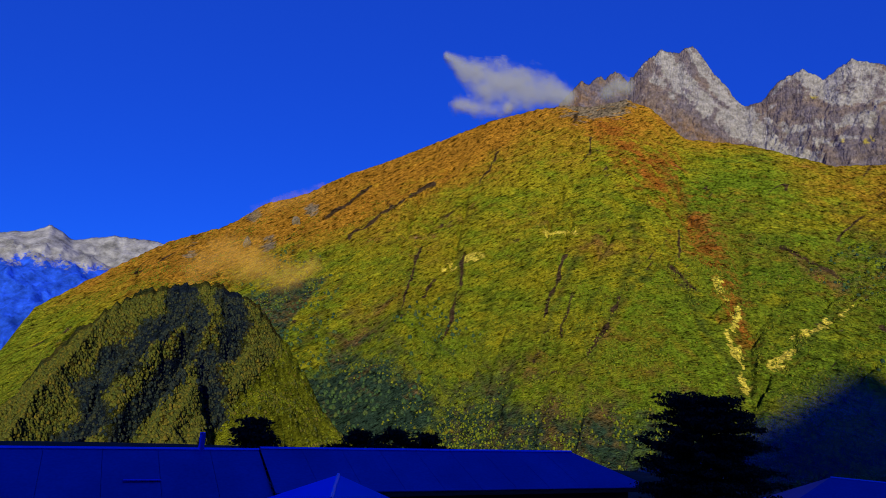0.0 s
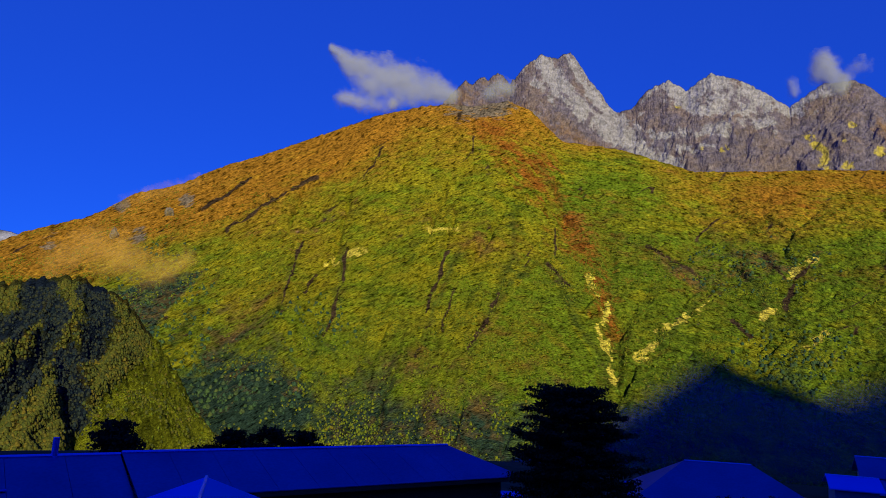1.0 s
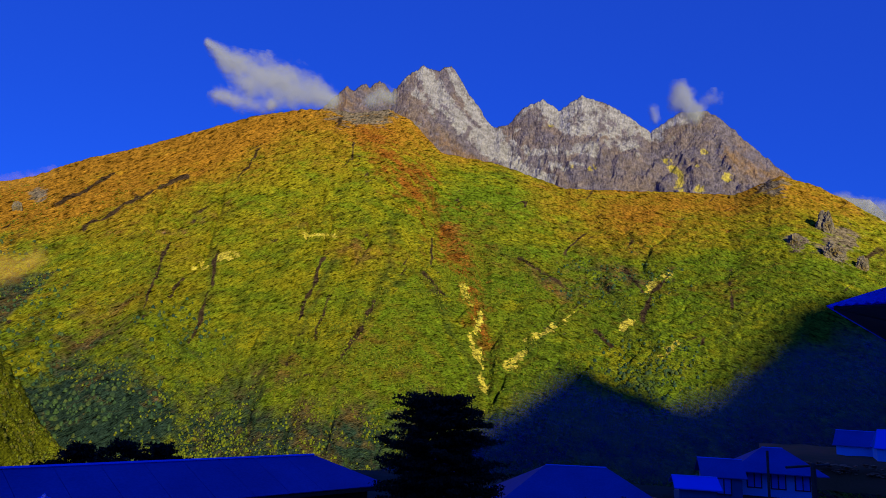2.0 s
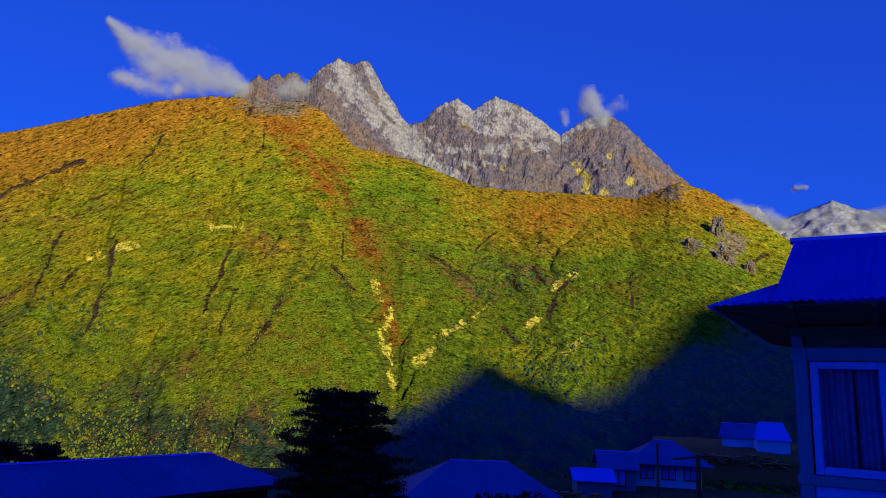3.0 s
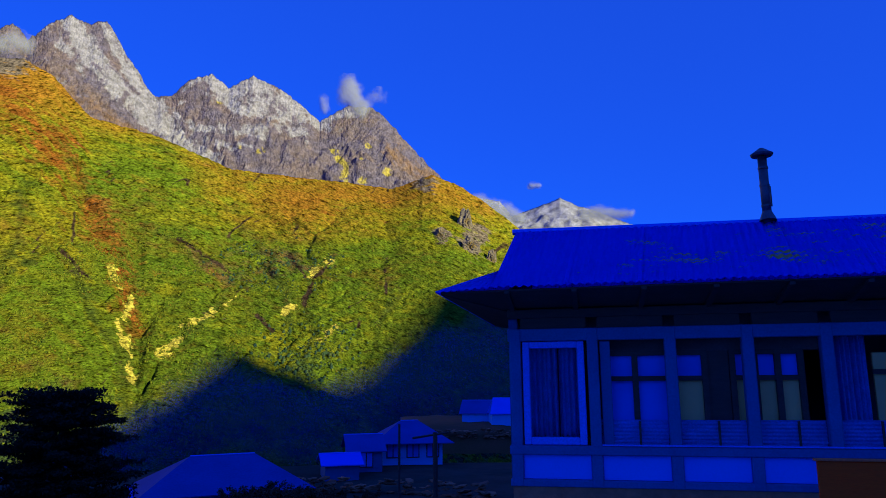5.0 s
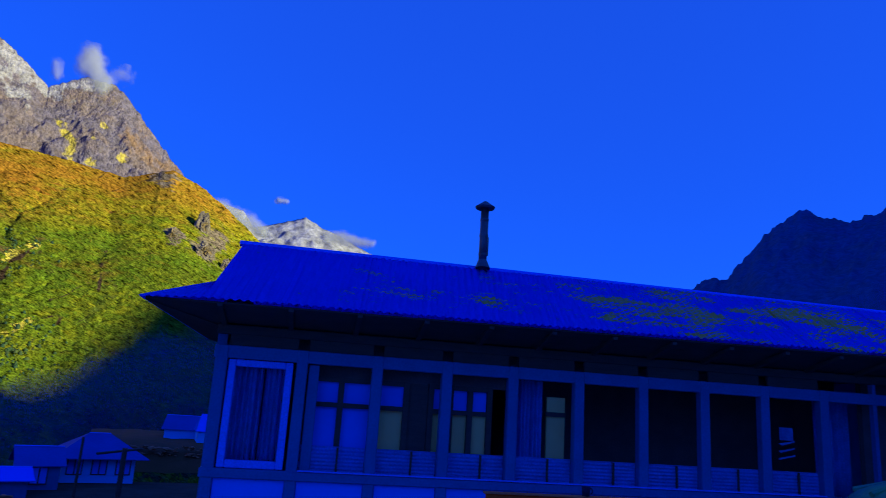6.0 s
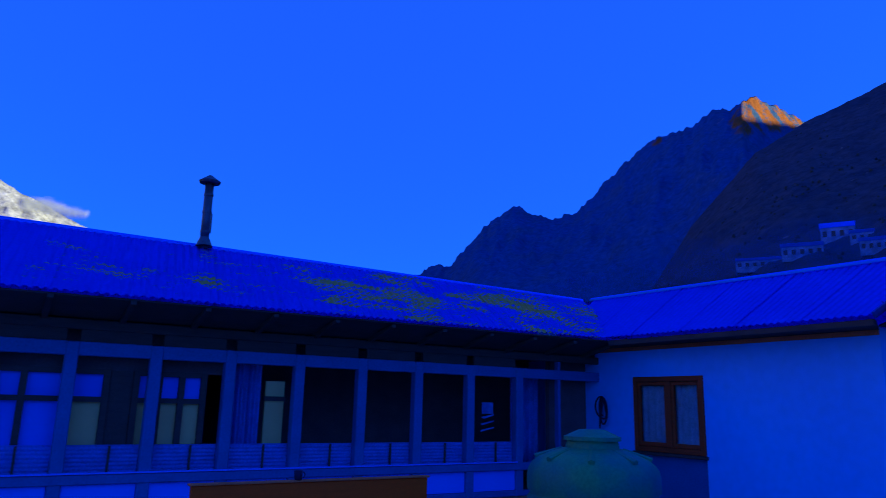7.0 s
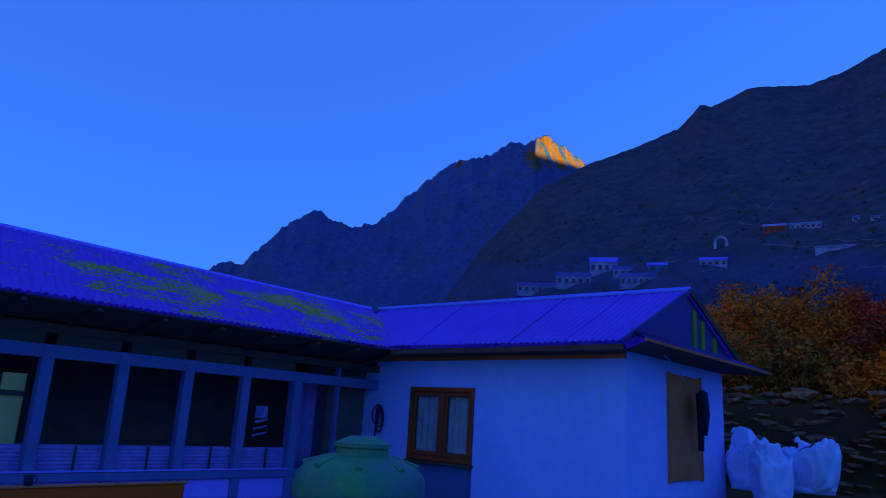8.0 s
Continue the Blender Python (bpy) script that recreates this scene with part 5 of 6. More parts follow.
def bank():
    """The earth bank behind the terrace wall."""
    bm = bmesh.new()
    cols = []
    for b in range(-112, -166, -2):
        edge = min(1.0, (-112 - b) / 12)
        cols.append([bm.verts.new(at(b, d, z * edge + 0.3 * noise.noise((b * 0.3, d * 0.5, 0)))) for d, z in ((14.5, 0.35), (17.3, 0.9), (17.7, 2.6), (21, 3.2), (24.7, 3.9), (25.3, 5.2), (32, 6.2), (48, 8.5), (70, 4.0))])
    for c0, c1 in zip(cols, cols[1:]):
        for k in range(len(c0) - 1):
            bm.faces.new((c0[k], c0[k + 1], c1[k + 1], c1[k]))
    bmesh.ops.recalc_face_normals(bm, faces=bm.faces)
    return tagged(part("earth_bank", bm, EARTH, None, "brown terraced earth bank with dry grass", True), category="bank", kind="structure")


bank()


def bank_grass():
    """Thin tufts of grass over the foot of the bank, one stuff object."""
    r = random.Random(31)
    verts, faces = [], []
    for _ in range(900):
        b, d = r.uniform(-147, -133.5), r.uniform(9.5, 17)
        p = at(b, d, gz(b, d) - 0.02)
        for _ in range(5):
            x, y = p[0] + r.uniform(-0.07, 0.07), p[1] + r.uniform(-0.07, 0.07)
            a, h, lean = r.uniform(0, 6.28), r.uniform(0.06, 0.2), r.uniform(0.02, 0.12)
            c, s = math.cos(a), math.sin(a)
            k = len(verts)
            verts += [(x - 0.006 * s, y + 0.006 * c, p[2]), (x + 0.006 * s, y - 0.006 * c, p[2]), (x + lean * c * 0.5 + 0.004 * s, y + lean * s * 0.5 - 0.004 * c, p[2] + h * 0.7), (x + lean * c, y + lean * s, p[2] + h)]
            faces += [(k, k + 1, k + 2), (k, k + 2, k + 3)]
    ob = mesh_object("bank_grass", verts, faces, material("bank_grass_blades", (0.10, 0.14, 0.03), 0.8, other=(0.16, 0.12, 0.04), scale=0.8, amount=1.0), None, "thin dark green grass at the foot of the bank")
    tagged(ob, category="grass", kind="stuff")


bank_grass()


def sack(label, p, size, seed, turn):
    s = empty("sack", Matrix.Translation(p) @ Matrix.Rotation(turn, 4, "Z"), label, "sack", "sacks beside the wing")
    bm = bmesh.new()
    bmesh.ops.create_icosphere(bm, subdivisions=5, radius=0.5)
    for v in bm.verts:
        n = noise.noise(v.co * 2.3 + Vector((seed * 7.1, 0, 0)))
        f = noise.noise(v.co * 7 + Vector((0, seed * 3.3, 0)))
        g = abs(noise.noise(v.co * 4.5 + Vector((0, 0, seed * 5.7))))
        c = Vector([math.copysign(abs(2 * q) ** 0.62 / 2, q) for q in v.co])
        v.co = Vector((c.x * size[0], c.y * size[1], (max(c.z, -0.42) + 0.42) * size[2] * 0.98)) * (1 + 0.34 * n + 0.10 * f - 0.14 * g)
    part("body", bm, SACK, s, "", True)
    bm = bmesh.new()
    tube(bm, (0.1, 0, 0.80 * size[2]), (0.16, 0.02, 0.92 * size[2]), 0.12, 0.03, 7)
    tube(bm, (0.16, 0.02, 0.91 * size[2]), (0.22, 0.03, 0.95 * size[2]), 0.03, 0.06, 7)
    part("tied_neck", bm, SACK, s, "gathered and tied neck")


sack("full white woven sack slumped against the wing", at(-128.3, 14.2, 0.94), (0.6, 0.6, 0.98), 1, 0.3)
sack("full white woven sack standing upright", at(-129.6, 13.8, 0.78), (0.58, 0.56, 0.98), 2, 1.2)
sack("large white plastic sack bulging to one side", at(-132.1, 14.2, 0.96), (0.78, 0.7, 0.86), 3, 0.2)
sack("small white sack half hidden between the others", at(-130.8, 14.4, 0.94), (0.55, 0.5, 0.7), 4, 2.2)
for k, (b, d, z, q) in enumerate(((-137.2, 15.2, 0.85, 0.6), (-139.2, 15.6, 0.8, 0.9), (-136.3, 14.6, 0.55, 0.35), (-138.6, 14.4, 0.5, 0.3))):
    ob = new("boulder", rock_meshes[k])
    ob.matrix_world = Matrix.Translation(at(b, d, z)) @ Matrix.Diagonal((q, q, q * 0.8, 1))
    tagged(ob, "grey boulder lying on the earth bank", "boulder", "boulders on the bank")

# houses and terraces on the hillside
def hill_house(b, rise, w, h, d, wall_mat, roof_mat, label, windows=3, storeys=1, turn=0.0):
    p = slope_point(HILL_GRID, b, rise)
    dist = math.hypot(p.x, p.y)
    L = dist * math.tan(radians(w))
    H = dist * math.tan(radians(h))
    m = face_yard(p + Vector((0, 0, -0.3)), turn) @ Matrix.Translation((-L / 2, 0, 0))
    hh = house("hill_house", label, m, L, max(3.0, L * 0.35), H * 0.68, H, 0.35, wall_mat, roof_mat, 0.0, 0, "houses on the hillside")
    for k in range(windows):
        x = L * (k + 0.5) / windows
        part("window", boxed(x - L * 0.25 / windows, x + L * 0.25 / windows, -0.08, -0.003, H * 0.2, H * 0.5), DARK_WOOD, hh)
    return hh


HILL_PLASTER = material("dulled_hill_plaster", (0.36, 0.46, 0.72), 0.9, other=(0.18, 0.24, 0.42), scale=0.35, amount=1.0, fine=2.0)
HILL_ROOF = material("pale_hill_roof", (0.24, 0.30, 0.50), 0.7, other=(0.14, 0.18, 0.34), scale=0.3)
for b, rise, w, h, wm, rm, lab, win in (
        (-114.6, 10.3, 3.2, 0.95, HILL_PLASTER, TIN_DULL, "long pale village house on the slope", 6), (-117.6, 11.1, 2.8, 1.2, HILL_PLASTER, TIN_DULL, "two-tiered pale house on the slope", 5),
        (-120.0, 12.2, 2.2, 1.4, HILL_PLASTER, TIN, "pale house with a blue roof above the others", 4), (-121.6, 11.9, 1.5, 0.9, HILL_PLASTER, TIN_DULL, "small pale house among its neighbours", 3), (-122.6, 11.2, 2.8, 1.1, HILL_PLASTER, TIN_DULL, "long grey-roofed house on the slope", 6),
        (-124.1, 12.0, 1.5, 0.9, PAINT, TIN, "small blue-roofed house on the slope", 2), (-128.3, 12.7, 2.0, 0.8, HILL_PLASTER, TIN, "white house with a blue roof standing alone", 4),
        (-136.6, 13.0, 2.6, 0.55, HILL_PLASTER, HILL_ROOF, "long white shed on a terrace", 0), (-134.9, 15.2, 2.1, 0.6, HILL_PLASTER, HILL_ROOF, "long white building on a terrace", 6),
        (-138.2, 15.4, 0.5, 0.45, HILL_PLASTER, TIN_DULL, "tiny white hut high on the slope", 1), (-139.5, 15.4, 0.6, 0.45, HILL_PLASTER, TIN_DULL, "tiny white hut high on the slope", 1), (-140.6, 13.2, 1.2, 0.4, HILL_PLASTER, HILL_ROOF, "low white shed on a terrace", 0)):
    hill_house(b, rise, w, h, 5, wm, rm, lab, win)
RED = material("red_wall_paint", (0.50, 0.07, 0.05), 0.8, other=(0.36, 0.05, 0.04), scale=0.6)
hill_house(-133.0, 14.9, 1.6, 0.75, 5, RED, HILL_ROOF, "red-painted monastery house with a white roof edge", 4)


TERRACE = material("pale_terrace_stone", (0.20, 0.20, 0.24), 0.9, other=(0.10, 0.10, 0.13), scale=0.4)


def arch():
    p = slope_point(HILL_GRID, -129.0, 14.0)
    a = empty("gate_arch", face_yard(p), "white arched gateway on the hillside", "arch")
    q = math.hypot(p.x, p.y) * math.tan(radians(1.0))
    bm = bmesh.new()
    for k in range(12):
        t0, t1 = math.pi * k / 12, math.pi * (k + 1) / 12
        tube(bm, (0.42 * q * math.cos(t0), 0, 0.5 * q + 0.42 * q * math.sin(t0)), (0.42 * q * math.cos(t1), 0, 0.5 * q + 0.42 * q * math.sin(t1)), 0.1 * q, sides=6)
    part("vault", bm, HILL_PLASTER, a)
    for s in (-1, 1):
        part("pier", boxed(s * 0.42 * q - 0.11 * q, s * 0.42 * q + 0.11 * q, -0.12 * q, 0.12 * q, -0.3 * q, 0.52 * q), HILL_PLASTER, a)


arch()
for k, (b0, b1, rise) in enumerate(((-126.3, -129.5, 16.3), (-129.5, -133, 16.9), (-127.5, -135, 12.2), (-135, -142, 12.0), (-132, -142, 13.9), (-114, -124, 9.3), (-124, -128, 13.0), (-130, -134, 15.6))):
    n = 14
    pts = [slope_point(HILL_GRID, b0 + (b1 - b0) * i / n, rise + 0.12 * math.sin(i)) for i in range(n + 1)]
    bm = bmesh.new()
    for p, q in zip(pts, pts[1:]):
        if rng.random() < 0.62:
            tube(bm, p + Vector((0, 0, rng.uniform(-0.2, 0.1))), q, rng.uniform(0.12, 0.32), rng.uniform(0.12, 0.32), sides=5)
    tagged(part("terrace_wall", bm, TERRACE, None, "thin dry-stone terrace wall across the hillside"), category="wall")


# ---------------------------------------------------------------- plants
def leaf_cloud(name, centres, radius, per, leaf, mat, parent, seed, flat=1.0, droop=0.0):
    """Many small leaf blades scattered round the given centres."""
    r = np.random.RandomState(seed)
    c = np.repeat(np.array(centres), per, axis=0)
    n = len(c)
    d = r.normal(size=(n, 3))
    d /= np.linalg.norm(d, axis=1)[:, None]
    c = c + d * (radius * r.rand(n, 1) ** 0.5) * np.array([1, 1, flat])
    u = r.normal(size=(n, 3)); u[:, 2] -= droop
    u /= np.linalg.norm(u, axis=1)[:, None]
    v = np.cross(u, r.normal(size=(n, 3)))
    v /= np.linalg.norm(v, axis=1)[:, None]
    s = leaf * (0.6 + 0.8 * r.rand(n, 1))
    verts = np.stack([c - u * s, c - v * s * 0.5, c + u * s, c + v * s * 0.5], 1).reshape(-1, 3)
    faces = np.arange(n * 4).reshape(-1, 4)
    return mesh_object(name, verts.tolist(), faces.tolist(), mat, parent)


def conifer(label, p, height, spread, seed, tiers=16, outline=None, ring=9):
    """A broad dark tree: tapered trunk, whorls of limbs and flat sprays of needles."""
    t = empty("tree", Matrix.Translation(p), label, "tree")
    r = random.Random(seed)
    part("trunk", tube(bmesh.new(), (0, 0, -0.4), (0.05, 0, height * 0.96), 0.26, 0.05, 10), BARK, t)
    limbs, tips = bmesh.new(), []
    for k in range(tiers):
        f = 0.12 + 0.86 * k / (tiers - 1)
        z = height * f
        reach = spread * float(np.interp(f, *outline)) if outline else spread * (1 - f) ** 0.48 * (0.9 if f > 0.2 else 0.75) + 0.25
        for i in range(ring):
            a = 2 * math.pi * (i + r.random() * 0.7) / ring + k
            q = reach * r.uniform(0.55, 1.08)
            end = Vector((q * math.cos(a), q * math.sin(a), z + r.uniform(-0.3, 0.35) + 0.08 * q))
            tube(limbs, (0, 0, z - 0.15), end, 0.04, 0.012, 5, caps=False)
            for s in (0.45, 0.65, 0.85, 1.0):
                tips.append(tuple(Vector((0, 0, z - 0.1)).lerp(end, s) + Vector((r.uniform(-0.2, 0.2), r.uniform(-0.2, 0.2), 0))))
    part("branchwork", limbs, BARK, t)
    leaf_cloud("crown", tips, 0.36 if outline else 0.42, 60 if outline else 34, 0.065 if outline else 0.10, NEEDLES, t, seed, flat=0.3 if outline else 0.4)
    return t


conifer("dark broad conifer standing below the yard", at(-20.2, 28, -5.6), 6.95, 2.9, 3, 21, ((0.1, 0.35, 0.5, 0.65, 0.8, 0.92, 1.0), (1.0, 1.05, 0.92, 0.78, 0.65, 0.56, 0.42)), 13)
conifer("small dark conifer behind the long roof", at(14.3, 31, -5.2), 4.2, 1.6, 5, 9)
conifer("dark conifer tops behind the long roof", at(3.4, 40, -6.0), 4.2, 3.6, 6, 8)
conifer("dark conifer tops behind the long roof", at(6.4, 41, -6.0), 4.0, 3.2, 7, 8)
conifer("dark conifer tops behind the long roof", at(0.9, 42, -6.0), 3.9, 2.6, 8, 8)


BROWN_SCRUB = material("dark_brown_scrub", (0.16, 0.07, 0.035), 0.9, other=(0.07, 0.06, 0.03), scale=0.8, amount=1.0)


def autumn_tree(label, p, height, spread, seed, mat, leaves=90):
    t = empty("autumn_tree" if mat is not BROWN_SCRUB else "scrub_bush", Matrix.Translation(p), label, "bush", "autumn bushes on the bank" if mat is not BROWN_SCRUB else "scrub below the village")
    r = random.Random(seed)
    limbs, tips = bmesh.new(), []
    for k in range(6):
        a = k * 1.05 + r.random()
        top = Vector((math.cos(a) * spread * 0.4, math.sin(a) * spread * 0.4, height * r.uniform(0.4, 0.62)))
        tube(limbs, (math.cos(a) * 0.1, math.sin(a) * 0.1, -0.4), top, 0.07, 0.035, 6, caps=False)
        for i in range(9):
            b = a + r.uniform(-1.5, 1.5)
            end = top + Vector((math.cos(b) * spread * r.uniform(0.1, 0.65), math.sin(b) * spread * r.uniform(0.1, 0.65), height * r.uniform(-0.25, 0.42)))
            tube(limbs, top, end, 0.03, 0.008, 5, caps=False)
            tips += [tuple(top.lerp(end, s)) for s in (0.5, 0.75, 1.0)]
    part("branchwork", limbs, BARK, t)
    leaf_cloud("crown", tips, height * 0.13, leaves, 0.055, mat, t, seed, flat=0.85)


RUST = material("rust_leaves", (1.0, 0.20, 0.01), 0.8, other=(0.7, 0.22, 0.02), scale=0.9, amount=1.0, bump=0.1)
BROWN_LEAF = material("brown_red_leaves", (0.95, 0.10, 0.02), 0.8, other=(0.4, 0.07, 0.03), scale=0.8, amount=1.0, bump=0.1)
OLIVE = material("olive_leaves", (0.4, 0.14, 0.02), 0.8, other=(0.8, 0.18, 0.02), scale=1.2, amount=0.9, bump=0.1)
autumn_tree("orange autumn bush above the terrace wall", at(-131.2, 20.5, 2.6), 3.0, 2.2, 21, RUST)
autumn_tree("olive and rust bush beside the wing", at(-129.6, 19.0, 2.0), 2.2, 1.8, 22, OLIVE)
autumn_tree("red-brown autumn bush on the bank", at(-135.0, 21.5, 2.9), 2.6, 2.4, 23, BROWN_LEAF)
autumn_tree("red-brown autumn bush on the bank", at(-139.0, 20.5, 2.8), 2.4, 2.2, 24, BROWN_LEAF)
autumn_tree("rust-coloured bush overhanging the wall", at(-137.5, 18.6, 1.9), 1.9, 1.6, 25, RUST, 60)
autumn_tree("dark olive bush on the bank", at(-133.2, 19.2, 2.2), 1.7, 1.6, 26, OLIVE, 70)
autumn_tree("red-brown autumn bush on the bank", at(-143.5, 21, 2.9), 2.6, 2.4, 27, BROWN_LEAF, 60)


for k, (b, d, h, w) in enumerate(((-31.5, 36, 1.3, 1.7), (-34.5, 35, 1.6, 2.0), (-37.6, 37, 1.2, 1.8), (-40.5, 36, 1.0, 1.6), (-36.0, 32, 1.0, 1.6), (-33.0, 40, 1.2, 1.6))):
    autumn_tree("low dark brown scrub bush below the village houses", at(b, d, gz(b, d)), h, w, 40 + k, BROWN_SCRUB, 40)


def shrubs(name, label, grid, count, seed, small, large, mat, keep):
    """Countless shrubs rooted on a mountainside: little tufted mounds, joined into one stuff object."""
    X, Y, Z = grid
    r = np.random.RandomState(seed)
    rows, cols = X.shape
    k = count * 6
    i, j = r.randint(1, rows - 8, k), r.randint(1, cols - 1, k)
    fi, fj = r.rand(k), r.rand(k)
    lerp = lambda A: (A[i, j] * (1 - fi) * (1 - fj) + A[i + 1, j] * fi * (1 - fj) + A[i, j - 1] * (1 - fi) * fj + A[i + 1, j - 1] * fi * fj)
    x, y, z = lerp(X), lerp(Y), lerp(Z)
    d = np.hypot(x, y)
    b = np.degrees(np.arctan2(-x, y))
    e = np.degrees(np.arctan2(z - EYE, d))
    ok = (r.rand(k) < keep(x, y, b, e))
    x, y, z = x[ok][:count], y[ok][:count], z[ok][:count]
    n = len(x)
    s = (small + (large - small) * r.rand(n) ** 2.2)
    ring = 5
    a = (np.arange(ring) / ring * 2 * np.pi)[None] + r.rand(n, 1) * 6
    w = s[:, None] * (0.7 + 0.6 * r.rand(n, ring))
    low = np.stack([x[:, None] + w * np.cos(a), y[:, None] + w * np.sin(a), z[:, None] + s[:, None] * (0.25 * r.rand(n, ring) - 0.45)], -1)
    w2 = w * 0.72
    mid = np.stack([x[:, None] + w2 * np.cos(a + 0.5), y[:, None] + w2 * np.sin(a + 0.5), z[:, None] + s[:, None] * (0.75 + 0.4 * r.rand(n, ring))], -1)
    top = np.stack([x + s * 0.3 * (r.rand(n) - 0.5), y + s * 0.3 * (r.rand(n) - 0.5), z + s * (1.3 + 0.5 * r.rand(n))], -1)[:, None]
    verts = np.concatenate([low, mid, top], 1)
    f = []
    for q in range(ring):
        p = (q + 1) % ring
        f += [(q, p, ring + q), (p, ring + p, ring + q), (ring + q, ring + p, 2 * ring)]
    faces = (np.array(f)[None] + (np.arange(n) * (2 * ring + 1))[:, None, None]).reshape(-1, 3)
    me = bpy.data.meshes.new(name)
    co = verts.reshape(-1, 3)
    me.vertices.add(len(co))
    me.vertices.foreach_set("co", co.ravel())
    me.loops.add(faces.size)
    me.loops.foreach_set("vertex_index", faces.ravel())
    me.polygons.add(len(faces))
    me.polygons.foreach_set("loop_start", np.arange(0, faces.size, 3))
    me.update(calc_edges=True)
    me.materials.append(mat)
    return tagged(new(name, me), label, "shrubs", kind="stuff")


def shrub_material(name, colours):
    m = bpy.data.materials.new(name)
    m.use_nodes = True
    n, l = m.node_tree.nodes, m.node_tree.links
    b = n["Principled BSDF"]
    b.inputs["Roughness"].default_value = 0.95
    b.inputs["Specular IOR Level"].default_value = 0.0
    g = n.new("ShaderNodeNewGeometry")
    ramp = n.new("ShaderNodeValToRGB")
    while len(ramp.color_ramp.elements) < len(colours):
        ramp.color_ramp.elements.new(0.5)
    for k, c in enumerate(colours):
        ramp.color_ramp.elements[k].position = k / (len(colours) - 1)
        ramp.color_ramp.elements[k].color = (*c, 1)
    l.new(g.outputs["Random Per Island"], ramp.inputs[0])
    co = n.new("ShaderNodeTexCoord")
    nz = n.new("ShaderNodeTexNoise")
    nz.inputs["Scale"].default_value, nz.inputs["Detail"].default_value = 0.5, 5
    l.new(co.outputs["Object"], nz.inputs["Vector"])
    mr = n.new("ShaderNodeMapRange")
    mr.inputs[1].default_value, mr.inputs[2].default_value, mr.inputs[3].default_value, mr.inputs[4].default_value = 0.3, 0.7, 0.5, 1.5
    l.new(nz.outputs[0], mr.inputs[0])
    mx = n.new("ShaderNodeMix")
    mx.data_type, mx.blend_type = "RGBA", "MULTIPLY"
    mx.inputs[0].default_value = 1
    l.new(ramp.outputs[0], mx.inputs[6])
    l.new(mr.outputs[0], mx.inputs[7])
    l.new(mx.outputs[2], b.inputs["Base Color"])
    return m


SHRUB = shrub_material("slope_shrubs", [(0.085, 0.12, 0.013), (0.115, 0.145, 0.013), (0.14, 0.16, 0.013), (0.045, 0.075, 0.010), (0.13, 0.115, 0.013)])
# Near-black blue firs that darken the gullies in place of cast shade.
SHADE_FIRS = shrub_material("gully_shade_firs", [(0.010, 0.018, 0.03), (0.018, 0.026, 0.03), (0.03, 0.034, 0.022)])
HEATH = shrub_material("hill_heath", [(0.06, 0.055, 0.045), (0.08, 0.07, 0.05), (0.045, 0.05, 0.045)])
WOODS = shrub_material("spur_trees", [(0.055, 0.07, 0.016), (0.08, 0.08, 0.014), (0.04, 0.055, 0.018), (0.11, 0.09, 0.016)])


def forest(b, e):
    f = patch(b, e, 7, -2.5, 5.5, 3.5) + patch(b, e, -35.5, 1.6, 4, 2.8) + patch(b, e, 12.5, 1.5, 3.5, 6) + 0.6 * patch(b, e, 1, 3.5, 3, 2) + 0.6 * patch(b, e, -33, 9, 5, 2)
    return np.clip(f, 0, 1)


def on_green(x, y, b, e):
    p = -0.05 + 0.45 * np.clip((8 - e) / 10, 0, 1) + 1.3 * fbm(x / 110, y / 110, 4, 0.65, 91) + 0.9 * fbm(x / 22, y / 22, 3, 0.6, 93)
    p = p * np.clip((15.5 - e) / 6, 0.02, 1) * (e > -9) * (1 - forest(b, e))
    return np.clip(p, 0, 1)


shrubs("hillside_shrubs", "countless green shrubs over the sunlit slope", GREEN_GRID, 70000, 1, 0.6, 2.2, SHRUB, on_green)
CONIFERS = shrub_material("slope_conifers", [(0.025, 0.055, 0.035), (0.045, 0.08, 0.03), (0.018, 0.042, 0.035), (0.06, 0.085, 0.03)])
shrubs("slope_woods", "dark green conifers in patches on the lower slope", GREEN_GRID, 11000, 4, 1.6, 4.2, CONIFERS, lambda x, y, b, e: forest(b, e) * np.clip(0.5 + 1.2 * fbm(x / 50, y / 50, 3, 0.6, 99), 0, 1) * (e > -9))
shrubs("spur_woods", "dense dark trees on the wooded spur", SPUR_GRID, 42000, 2, 0.8, 2.2, WOODS, lambda x, y, b, e: np.clip((b - wood_edge(e)) / 1.0 + 0.5, 0.05, 0.9) * (1 - np.clip(2.5 * spur_gully(b, e), 0, 1)))
shrubs("gully_shade_woods", "blue-black firs standing in for shade in the gullies of the spur", SPUR_GRID, 6000, 6, 0.8, 2.2, SHADE_FIRS, lambda x, y, b, e: np.clip(1.6 * spur_gully(b, e), 0, 1))
shrubs("spur_shrubs", "light green shrubs on the open flank of the spur", SPUR_GRID, 2500, 5, 0.5, 1.5, SHRUB, lambda x, y, b, e: np.clip((wood_edge(e) - b) / 2, 0, 0.35))
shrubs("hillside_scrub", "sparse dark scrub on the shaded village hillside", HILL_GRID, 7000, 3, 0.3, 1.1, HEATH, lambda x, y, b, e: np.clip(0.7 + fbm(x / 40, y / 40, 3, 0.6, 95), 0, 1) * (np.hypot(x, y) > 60))


